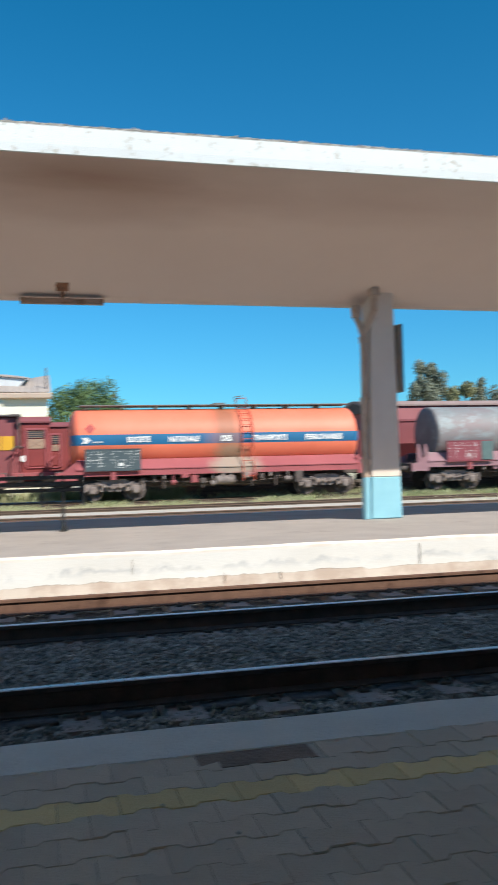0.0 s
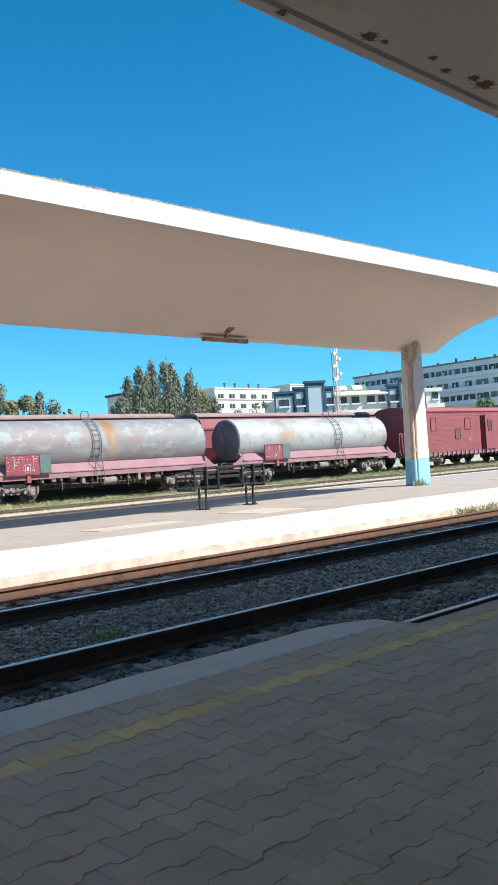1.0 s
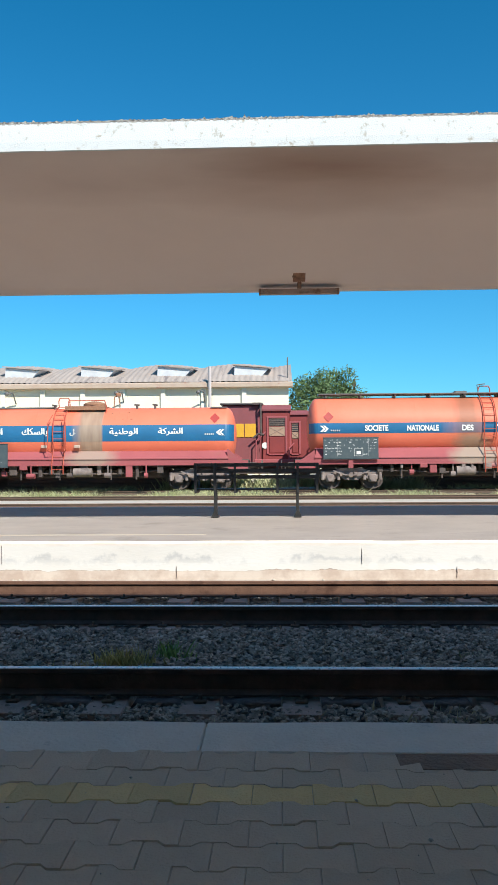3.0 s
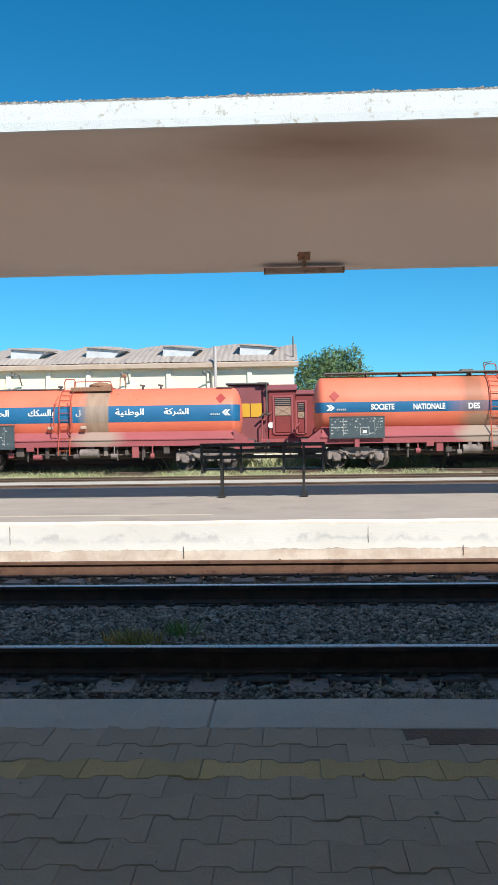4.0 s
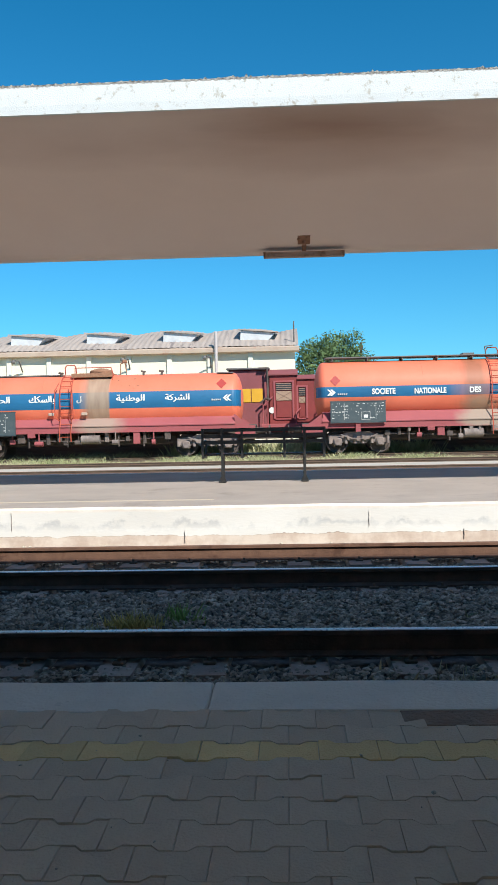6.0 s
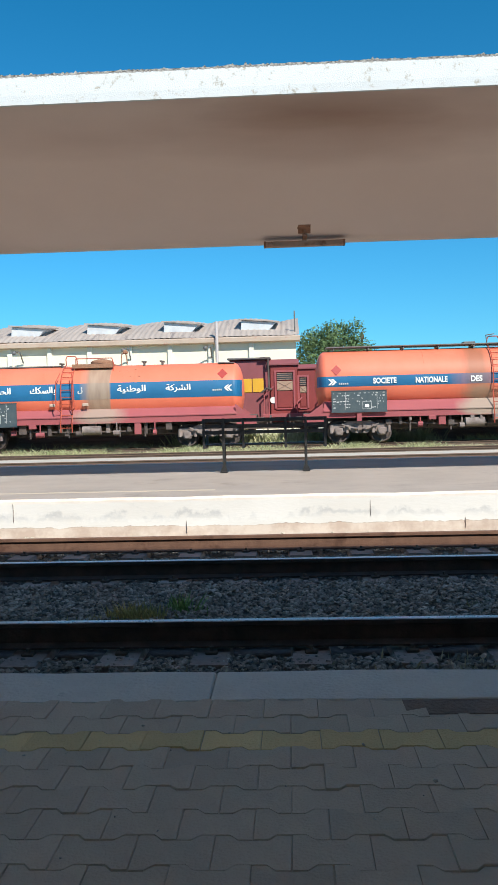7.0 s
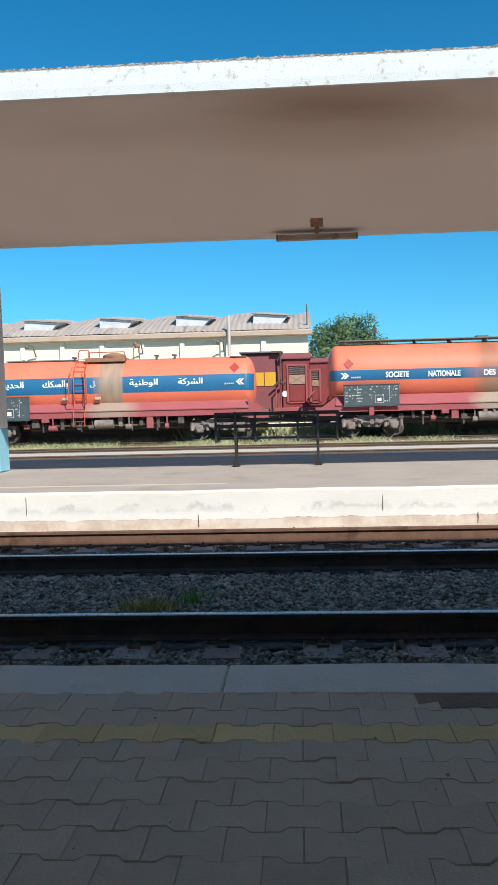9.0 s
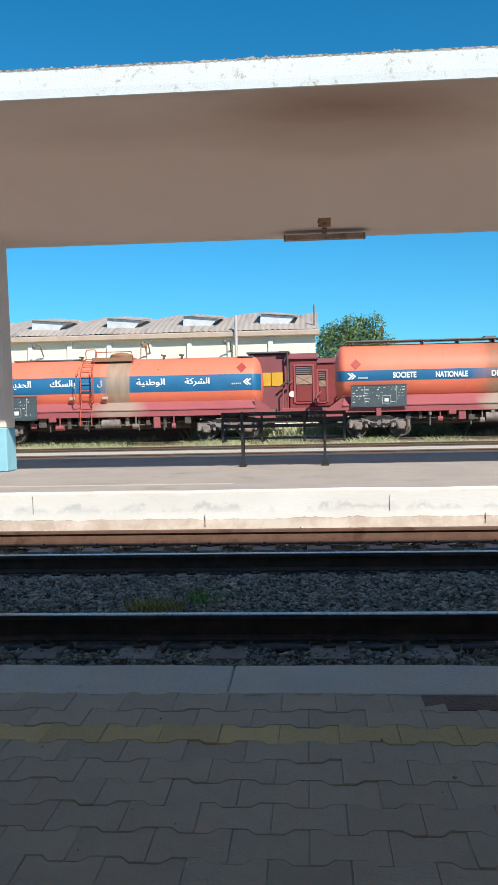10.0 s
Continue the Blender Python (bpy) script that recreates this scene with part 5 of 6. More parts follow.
for x0, x1, z0, z1, yy, split in ((-0.53, 0.27, 1.14, 2.86, -0.125, 0.78), (0.56, 0.92, 1.14, 2.62, -0.005, 0.72)):
    dr = new("door")
    dr.parent = b
    bm = bmesh.new()
    for a, c, d, e in ((x0 - 0.09, x0, z0, z1 + 0.09), (x1, x1 + 0.09, z0, z1 + 0.09), (x0, x1, z1, z1 + 0.09), (x0, x1, z0 - 0.05, z0)):
        box(bm, a, c, yy - 0.055, yy, d, e, 0.008)
    part("frame", bm, M["sill"], dr, "faded red door frame")
    mid, top = z0 + (z1 - z0) * 0.5, z0 + (z1 - z0) * split
    bm = bmesh.new()
    box(bm, x0 + 0.03, x1 - 0.03, yy - 0.02, yy - 0.004, top, z1 - 0.03)
    part("pane", bm, M["glass"], dr, "dark upper window")
    for k in range(4):
        bm = bmesh.new()
        z = top + (z1 - top) * (k + 0.3) / 4
        box(bm, x0 + 0.03, x1 - 0.03, yy - 0.04, yy - 0.022, z, z + 0.028)
        part("slat", bm, M["louvre"], dr)
    bm = bmesh.new()
    box(bm, x0 + 0.03, x1 - 0.03, yy - 0.03, yy - 0.004, mid, top - 0.04, 0.006)
    part("shutter", bm, M["spill"], dr, "dusty tan shutter panel")
    bm = bmesh.new()
    rod(bm, (x0 + 0.05, yy - 0.035, mid + 0.03), (x1 - 0.05, yy - 0.035, top - 0.07), 0.014, 5)
    rod(bm, (x0 + 0.05, yy - 0.035, top - 0.07), (x1 - 0.05, yy - 0.035, mid + 0.03), 0.014, 5)
    part("cross_brace", bm, M["louvre"], dr)
    bm = bmesh.new()
    box(bm, x0 + 0.05, x1 - 0.05, yy - 0.024, yy - 0.004, z0 + 0.06, mid - 0.06, 0.012)
    part("lower_panel", bm, M["red"], dr)
for k, z in ((-1.12, 1.75), (-0.9, 1.95), (0.44, 1.4), (1.5, 1.6)):
    bm = bmesh.new()
    chain(bm, [(k, -0.3, 0.5), (k, -0.3, z), (k + 0.24, -0.2, z + 0.25)], 0.032, 5)
    part("hand_rail", bm, M["sill"], b)
bm = bmesh.new()
chain(bm, [(-0.88, -0.28, 2.0), (-0.9, -0.28, 3.55)], 0.05, 6)
box(bm, -1.3, -0.88, -0.2, 0.04, 3.5, 3.6)
chain(bm, [(-1.25, -0.3, 1.9), (-1.0, -0.3, 2.12), (-0.75, -0.3, 2.05)], 0.05, 6)
part("drain_pipe", bm, M["under"], b, "dark bent pipe at the cab corner")
bm = bmesh.new()
rod(bm, (-0.7, -0.13, 1.55), (-0.7, -0.16, 1.55), 0.15, 16)
part("round_plate", bm, M["white"], b, "round white plate")
bm = bmesh.new()
box(bm, -1.2, 1.75, -0.55, -0.2, 0.72, 0.9, 0.02)
part("step_board", bm, M["sill"], b)
bm = bmesh.new()
box(bm, -2.8, 1.9, -0.1, 2.7, 0.2, 0.5)
for k in (-2.0, 1.0):
    rod(bm, (k, 0.3, 0.06), (k, 0.45, 0.06), 0.46, 18)
part("chassis", bm, M["under"], b)

# timbers between the two trains, heightened and lengthened to stand in for under-wagon shade
for x0, x1 in ((-16.5, -4.0), (3.9, 15.9), (15.1, 32.0), (31.2, 48.0)):
    st = thing("timber_stack", (0, 39.2, BED_Z - 0.06), "dark sleeper stack raised as a screen for the shade under the wagons", "stack", "stacks between the tracks")
    st.location.y += 0.55 * (int(x0 + 100) % 2)
    g = random.Random(int(x0 * 3))
    for k, z in enumerate((0.0, 0.17, 0.34, 0.51, 0.68)):
        bm = bmesh.new()
        box(bm, x0 + g.uniform(0, 0.6), x1 - g.uniform(0, 0.6), -0.25, 0.25, z, z + 0.16, 0.02)
        part("timber", bm, M["timber"], st)

# ---- shed ----
sh = thing("goods_shed", (0, 50.0, 0), "long cream railway shed with a fibre-cement roof and skylights", "shed")
SX0, SX1 = -45.0, 0.55
bm = bmesh.new()
prism(bm, [(0.0, -0.7), (0.0, 5.15), (14.0, 5.15), (14.0, -0.7)], "x", SX0, SX1)
part("wall", bm, M["cream"], sh, "cream rendered wall")
x = -2.1
while x > -44:
    bm = bmesh.new()
    box(bm, x - 0.14, x + 0.14, -0.14, 0.0, -0.7, 5.15, 0.01)
    part("pilaster", bm, M["pilaster"], sh, "white pilaster")
    x -= 2.42
bm = bmesh.new()
prism(bm, [(-0.45, 5.2), (-0.45, 5.42), (-0.3, 5.5), (0.3, 5.5), (0.3, 5.15), (-0.3, 5.15)], "x", SX0 - 0.2, SX1 + 0.25)
part("eaves_gutter", bm, M["dustpatch"], sh, "tan eaves gutter")
# shallow vaults side by side, corrugated
bm = bmesh.new()
BAY = 4.7
nx, ny = 1100, 6
grid = []
for i in range(nx + 1):
    x = SX0 + (SX1 + 0.2 - SX0) * i / nx
    u = ((x + 0.35) / BAY) % 1.0
    vault = 0.26 * math.sin(math.pi * u) ** 0.8
    corr = 0.014 * math.sin(x * 2 * math.pi / 0.34)
    grid.append([bm.verts.new((x, -0.35 + 5.2 * j / ny, 5.5 + 1.38 * (j / ny) ** 0.85 + vault * (0.15 + 0.85 * j / ny) + corr)) for j in range(ny + 1)])
for A, B in zip(grid, grid[1:]):
    for j in range(ny):
        bm.faces.new((A[j], A[j + 1], B[j + 1], B[j]))
part("roof", bm, M["shedroof"], sh, "weathered grey brown fibre-cement roof")
bm = bmesh.new()
prism(bm, [(4.8, 5.3), (4.8, 6.8), (14, 5.5), (14, 5.15)], "x", SX0, SX1)
part("rear_roof", bm, M["shedroof"], sh)
x = -2.75
while x > -44:
    bm = bmesh.new()
    q = [bm.verts.new(p) for p in ((x, 1.0, 5.95), (x + 0.05, 1.0, 6.62), (x + 2.1, 1.0, 6.42), (x + 1.7, 1.0, 5.95), (x, 3.4, 6.2), (x + 0.05, 3.4, 6.85), (x + 2.1, 3.4, 6.65), (x + 1.7, 3.4, 6.2))]
    for f in ((0, 1, 2, 3), (4, 7, 6, 5), (0, 4, 5, 1), (3, 2, 6, 7), (0, 3, 7, 4)):
        bm.faces.new([q[i] for i in f])
    sk = part("skylight", bm, M["skylight"], sh, "pale glazed roof skylight")
    bm = bmesh.new()
    q = [bm.verts.new(p) for p in ((x - 0.12, 0.85, 6.63), (x + 2.3, 0.85, 6.42), (x + 2.3, 3.5, 6.67), (x - 0.12, 3.5, 6.88), (x - 0.12, 0.85, 6.70), (x + 2.3, 0.85, 6.49), (x + 2.3, 3.5, 6.74), (x - 0.12, 3.5, 6.95))]
    for f in ((0, 1, 2, 3), (7, 6, 5, 4), (0, 4, 5, 1), (1, 5, 6, 2), (2, 6, 7, 3), (3, 7, 4, 0)):
        bm.faces.new([q[i] for i in f])
    part("skylight_cover", bm, M["shedroof"], sh)
    x -= BAY
bm = bmesh.new()
rod(bm, (-4.1, -0.55, 4.0), (-4.1, -0.55, 6.4), 0.1, 10)
part("vent_pipe", bm, M["mast"], sh, "pale vent pipe")
bm = bmesh.new()
rod(bm, (0.5, 0.3, 5.5), (0.5, 0.3, 7.0), 0.05, 6)
part("lightning_rod", bm, M["steel"], sh)
for x in (-15.8, -9.3, -4.45):
    bm = bmesh.new()
    chain(bm, [(x, -0.1, 4.3), (x, -0.7, 4.9), (x - 0.2, -0.9, 4.95)], 0.04, 6)
    bmesh.ops.create_uvsphere(bm, u_segments=10, v_segments=6, radius=0.12, matrix=Matrix.Translation((x - 0.3, -0.92, 4.85)) @ Matrix.Diagonal((1.1, 0.7, 1.0, 1)))
    part("wall_lamp", bm, M["steel"], sh, "dark wall lamp")

# ---- trees ----
def tree(x, y, h, w, seed, leafm, base=0.0, n=3200, leaf=0.2, tall=1.0, label="leafy green tree", clumps=26):
    g = random.Random(seed)
    t = thing("tree", (x, y, BED_Z), label, "tree")
    bm = bmesh.new()
    hb = h * (0.38 if tall < 1.5 else 0.22) + base
    rod(bm, (0, 0, 0), (0, 0, hb), 0.028 * h, 9, 0.018 * h)
    centres = []
    for i in range(clumps):
        a = g.uniform(0, 6.283)
        f = g.random()
        zz = hb * 0.8 + (h - hb * 0.8) * (0.08 + 0.9 * f)
        rr = w * 0.5 * math.sqrt(g.random()) * (1.0 - 0.75 * max(0, f - 0.35) ** 1.2 if tall < 1.5 else 1.0 - 0.6 * f)
        c = Vector((rr * math.cos(a), rr * math.sin(a) * 0.8, zz))
        centres.append((c, g.uniform(0.10, 0.19) * w * (1.15 - 0.45 * f)))
        if i % 2 == 0:
            mid = Vector((c.x * 0.4, c.y * 0.4, hb * 0.7 + (zz - hb * 0.7) * 0.5))
            rod(bm, (0, 0, hb * 0.7), mid, 0.012 * h, 5, 0.008 * h)
            rod(bm, mid, c, 0.008 * h, 5, 0.003 * h)
    part("trunk", bm, M["bark"], t, "brown trunk and limbs")
    V, F = [], []
    for k in range(n):
        c, r = centres[g.randrange(len(centres))]
        d = Vector((g.gauss(0, 1), g.gauss(0, 1), g.gauss(0, 1))).normalized()
        p = c + Vector((d.x, d.y, d.z * (1.0 + 0.35 * tall))) * r * g.uniform(0.45, 1.08) ** 0.7
        s = leaf * g.uniform(0.5, 1.25)
        u = Vector((g.gauss(0, 1), g.gauss(0, 1), g.gauss(0, 1))).normalized()
        q = u.cross(d).normalized() * s * 0.6
        u = u * s
        i0 = len(V)
        V += [p - u, p + q, p + u * 1.1, p - q]
        F.append((i0, i0 + 1, i0 + 2, i0 + 3))
    o = new("crown", raw("crown", [tuple(p) for p in V], F, leafm))
    o.parent = t
    return t


def spire(x, y, h, w, seed, leafm, n, label):
    """A narrow upright tree: one stem, short rising limbs and tufts that thin out to a pointed top."""
    g = random.Random(seed)
    t = thing("tree", (x, y, BED_Z), label, "tree", "upright trees in a dense row")
    bm = bmesh.new()
    rod(bm, (0, 0, 0), (0, 0, h * 0.97), 0.02 * h, 8, 0.003 * h)
    tufts_at = []
    for i in range(46):
        f = (i + g.random()) / 46
        z = h * (0.16 + 0.83 * f)
        r = w * 0.5 * (1.0 - f ** 2.6) * g.uniform(0.25, 1.0) + 0.06
        a = g.uniform(0, 6.283)
        c = Vector((r * math.cos(a), r * math.sin(a), z))
        tufts_at.append((c, g.uniform(0.16, 0.3) * w * (1.1 - 0.6 * f)))
        if i % 2:
            rod(bm, (0, 0, z - r * 1.4), c, 0.004 * h, 4, 0.001 * h)
    part("trunk", bm, M["bark"], t, "brown stem and limbs")
    V, F = [], []
    for k in range(n):
        c, r = tufts_at[g.randrange(len(tufts_at))]
        d = Vector((g.gauss(0, 0.5), g.gauss(0, 0.5), g.gauss(0.1, 0.95)))
        p = c + d * r
        s = g.uniform(0.07, 0.19)
        u = (Vector((g.gauss(0, 0.6), g.gauss(0, 0.6), 1.0)).normalized()) * s
        q = u.cross(Vector((g.gauss(0, 1), g.gauss(0, 1), g.gauss(0, 1)))).normalized() * s * 0.5
        i0 = len(V)
        V += [p - u, p + q, p + u * 1.1, p - q]
        F.append((i0, i0 + 1, i0 + 2, i0 + 3))
    o = new("crown", raw("crown", [tuple(p) for p in V], F, leafm))
    o.parent = t
    return t


tree(3.2, 60, 7.35, 6.6, 11, M["leaf"], n=15000, leaf=0.095, label="leafy green tree behind the shed end", clumps=62)
tree(5.0, 61, 6.5, 3.0, 17, M["leaf"], n=1500, leaf=0.1, label="thin leafy green tree beside a pole", clumps=26)
tree(39.5, 80, 11.9, 4.5, 12, M["leaf_grey"], n=13000, leaf=0.14, tall=1.3, label="grey green tree behind the train", clumps=44)
tree(43.0, 80, 10.5, 4.6, 13, M["leaf_dry"], n=11000, leaf=0.13, label="olive tree turning yellow behind the train", clumps=30)
tree(46.1, 80, 10.6, 4.3, 14, M["leaf_grey"], n=6000, leaf=0.13, label="thin sparse tree behind the train", clumps=34)
tree(48.9, 80, 8.4, 2.2, 15, M["leaf_grey"], n=900, leaf=0.14, label="small grey green treetop behind the train")
for i, (x, h) in enumerate(((55.4, 10.2), (56.6, 12.4), (57.7, 13.6), (59.0, 12.8), (60.2, 14.3), (61.5, 14.4), (62.8, 14.1), (63.9, 12.3), (65.3, 13.2), (66.6, 11.5), (67.9, 11.0), (69.0, 9.9))):
    spire(x + 0.9, 80 + (0.0, 0.35, -0.3)[i % 3], h - 0.45, 3.1, 40 + i, M["leaf_dry"] if i in (9, 10) else M["leaf_grey"], 5200, "tall grey green upright tree in a dense row" if i not in (9, 10) else "upright tree with yellowing leaves in a dense row")
for i in range(5):
    tree(57.5 + 2.5 * i, 82.0 - 0.4 * i, 9.6, 4.0, 90 + i, M["leaf_grey"], n=4200, leaf=0.14, label="bushy grey green tree filling the row", clumps=40)
for i, (x, y, h, w, n) in enumerate(((87.5, 94, 9.6, 5.0, 1100), (93.2, 95, 10.6, 5.0, 1300), (98.2, 96, 9.4, 4.0, 700))):
    tree(x, y, h, w, 70 + i, M["leaf_grey"], n=n, leaf=0.16, label="thin bare-branched tree before the apartment block", clumps=30)
tree(108.0, 64, 8.3, 5.0, 75, M["leaf"], n=2600, leaf=0.16, label="green tree beyond the goods van", clumps=30)
pl = thing("pole", (5.5, 62, BED_Z), "thin weathered pole beside the tree", "pole")
bm = bmesh.new()
rod(bm, (0, 0, 0), (0, 0, 7.4), 0.09, 8)
box(bm, -0.15, 0.15, -0.1, 0.1, 6.9, 7.2)
part("post", bm, M["bark"], pl)

# ---- far buildings ----
def block(name, x0, x1, y0, y1, z1, wall, rows, cols, label, win=(0.5, 0.5), face="y", zrow=3.0, trim=None, balcony=0, top=0.8, mixed=False):
    b = thing(name, (x0, y0, BED_Z), label, "building")
    H = z1 - BED_Z
    bm = bmesh.new()
    box(bm, 0, x1 - x0, 0, y1 - y0, 0, H)
    part("wall", bm, wall, b)
    bm = bmesh.new()
    box(bm, -0.25, x1 - x0 + 0.25, -0.25, y1 - y0 + 0.25, H, H + 0.35)
    part("parapet", bm, trim or wall, b)
    span = (x1 - x0) if face == "y" else (y1 - y0)
    g = random.Random(int(x0))
    for r in range(rows):
        zc = H - top - zrow * (r + 0.5)
        for c in range(cols):
            uc = span * (c + 0.5) / cols
            w, h = span / cols * win[0] / 2, zrow * win[1] / 2
            wv = new("window")
            wv.parent = b
            def slab(a0, a1, d0, d1, c0, c1, m, nm):
                bm = bmesh.new()
                if face == "y":
                    box(bm, a0, a1, d0, d1, c0, c1)
                else:
                    box(bm, d0, d1, a0, a1, c0, c1)
                return part(nm, bm, m, wv)
            if mixed and g.random() < 0.22:
                w *= 0.55
            shut = mixed and g.random() < 0.3
            slab(uc - w, uc + w, -0.06, -0.01, zc - h, zc + h, M["teal"] if shut else M["glass"], "pane")
            if mixed:
                f = g.uniform(-0.7, 0.5)
                slab(uc + w * f, uc + w * (f + 0.35), -0.14, -0.1, zc - h, zc + h * g.uniform(0.2, 0.9), M["facade"], "blind")
            slab(uc - w - 0.1, uc + w + 0.1, -0.2, -0.06, zc - h - 0.18, zc - h, trim or wall, "sill")
            slab(uc - 0.05, uc + 0.05, -0.1, -0.06, zc - h, zc + h, wall, "mullion")
        if balcony:
            bm = bmesh.new()
            zb = H - top - zrow * (r + 1) + 0.15
            if face == "y":
                box(bm, 0.5, span - 0.5, -balcony, -0.0, zb, zb + 0.9)
            else:
                box(bm, -balcony, 0.0, 0.5, span - 0.5, zb, zb + 0.9)
            part("balcony", bm, wall, b)
    return b


block("apartment_house", 73.2, 80.0, 104, 108, 12.0, M["facade"], 3, 3, "white apartment house behind the trees", (0.5, 0.45), trim=M["navy"])
b = block("apartment_block", 171.0, 199.5, 194, 206, 24.0, M["facade"], 5, 6, "white apartment block with paired dark windows", (0.5, 0.5), zrow=3.0, top=0.9)
for i, k in enumerate((7.0, 11.5, 17.5, 22.0)):
    bm = bmesh.new()
    rod(bm, (k, 3, 25.0), (k, 3, 26.4), 0.3, 8)
    rod(bm, (k, 3, 26.4), (k, 3, 26.8), 0.5, 8)
    part("roof_vent", bm, M["steel"], b)
bm = bmesh.new()
box(bm, 0, 28.5, -0.35, 0.0, 21.3, 21.6)
part("string_course", bm, M["facade"], b)
block("apartment_block", 207, 214, 196, 206, 26.0, M["facade"], 2, 3, "white rooftop storey further back", (0.4, 0.4))
g = thing("office_building", (124.9, 100, BED_Z), "pale blue and white station office building with navy trim", "building")
g.rotation_euler.z = radians(-30)
bm = bmesh.new()
box(bm, -16.2, 16.0, 0.4, 10, 0, 12.6)
part("wall", bm, M["facade"], g)


def bay(x0, x1, h, edge, front):
    bm = bmesh.new()
    box(bm, x0, x1, front, 0.39, 0, h)
    part("bay", bm, M["facade_blue"], g, "pale blue bay")
    bm = bmesh.new()
    for k in (x0 + 0.01, x1 - edge - 0.01):
        box(bm, k, k + edge, front - 0.18, front, 0, h - 0.5)
    box(bm, x0 - 0.15, x1 + 0.15, front - 0.4, 0.6, h, h + 0.45)
    box(bm, x0 + 0.01, x1 - 0.01, front - 0.18, front, h - 0.5, h)
    part("trim", bm, M["navy"], g, "navy trim")


bay(-17.0, -13.2, 13.6, 0.25, 0.1)
bay(-13.2, -11.0, 14.3, 0.35, -0.1)
bay(-11.0, -7.3, 15.3, 0.4, -0.4)
bay(-7.3, -5.3, 14.2, 0.35, -0.1)
bay(5.3, 7.6, 14.1, 0.4, -0.1)
bay(7.6, 11.2, 15.3, 0.45, -0.4)
bm = bmesh.new()
prism(bm, [(-0.7, 12.75), (-0.7, 12.9), (0.8, 13.6), (9.5, 13.6), (9.5, 12.61), (0.4, 12.61)], "x", -5.28, 5.28)
part("awning_roof", bm, M["facade"], g, "sloping white roof over the front")
bm = bmesh.new()
prism(bm, [(2.0, 13.6), (3.2, 15.0), (7, 15.0), (9, 13.6)], "x", -4.6, 2.2)
part("green_roof", bm, M["green"], g, "green hipped roof")
for k in (-2.8, 0.3):
    bm = bmesh.new()
    prism(bm, [(2.2, 14.0), (3.0, 14.9), (3.1, 14.8), (2.35, 13.9)], "x", k - 1.0, k + 1.0)
    part("roof_light", bm, M["facade"], g, "pale roof light")
bm = bmesh.new()
box(bm, 12.7, 15.6, -1.2, 0.39, 0, 12.7)
part("wing", bm, M["facade"], g, "white side wing")
bm = bmesh.new()
box(bm, 12.3, 16.0, -1.6, 2.2, 12.7, 13.4)
box(bm, 12.3, 16.0, -2.2, -1.2, 9.6, 10.4)
part("wing_parapet", bm, M["facade"], g)
for xx, yy, ww in ((-16.0, 0.1, 1.7), (-12.7, -0.1, 1.2), (-6.9, -0.1, 1.2), (-4.2, 0.4, 1.35), (-1.7, 0.4, 1.35), (1.4, 0.4, 1.35), (3.7, 0.4, 1.1), (5.9, -0.1, 1.2), (14.0, -1.2, 1.1)):
    for r in range(2):
        wv = new("window")
        wv.parent = g
        z = 11.3 - 3.2 * r
        bm = bmesh.new()
        box(bm, xx, xx + ww, yy - 0.05, yy - 0.005, z, z + 1.25)
        part("pane", bm, M["glass"], wv)
        bm = bmesh.new()
        for a, c in ((xx - 0.1, xx), (xx + ww, xx + ww + 0.1), (xx + ww / 2 - 0.03, xx + ww / 2 + 0.03)):
            box(bm, a, c, yy - 0.12, yy - 0.052, z, z + 1.25)
        part("frame", bm, M["navy"], wv)
        bm = bmesh.new()
        box(bm, xx - 0.3, xx + ww + 0.3, yy - 0.5, yy - 0.01, z - 0.3, z - 0.02)
        part("planter", bm, M["facade_slab"], wv, "window box under the sill")
b = block("apartment_slab", 165, 177, 86, 134, 20.0, M["facade_slab"], 5, 14, "long white apartment slab with balconies", (0.86, 0.52), face="x", zrow=3.0, trim=M["steel"], balcony=0.8, top=0.5, mixed=True)
for i in range(9):
    bm = bmesh.new()
    box(bm, 1, 1.5, 4 + i * 4.9, 4.5 + i * 4.9, 20.9, 21.6 if i % 3 else 22.0)
    part("roof_box", bm, M["steel"], b)
# lattice mast
ms = thing("radio_mast", (113.2, 96, BED_Z), "steel lattice radio mast with antennas", "mast")
bm = bmesh.new()
for sx, sy in ((-0.35, -0.35), (0.35, -0.35), (0.35, 0.35), (-0.35, 0.35)):
    rod(bm, (sx, sy, 0), (sx, sy, 20.3), 0.09, 5)
for i in range(20):
    z = i * 1.0
    rod(bm, (-0.35, -0.35, z), (0.35, -0.35, z + 1), 0.05, 4)
    rod(bm, (0.35, -0.35, z), (0.35, 0.35, z + 1), 0.05, 4)
    rod(bm, (-0.35, -0.35, z + 1), (0.35, -0.35, z + 1), 0.05, 4)
part("lattice", bm, M["mast"], ms)
for z, dx in ((16.0, 0.8), (17.3, -0.8), (18.6, 0.7), (15.0, -0.7), (19.5, -0.6)):
    bm = bmesh.new()
    rod(bm, (dx, -0.3, z), (dx, -0.6, z), 0.34, 12)
    box(bm, dx - 0.9 if dx > 0 else dx + 0.5, dx - 0.5 if dx > 0 else dx + 0.9, -0.5, -0.3, z - 0.2, z + 0.9)
    part("antenna", bm, M["mast"], ms, "white antenna panel and dish")

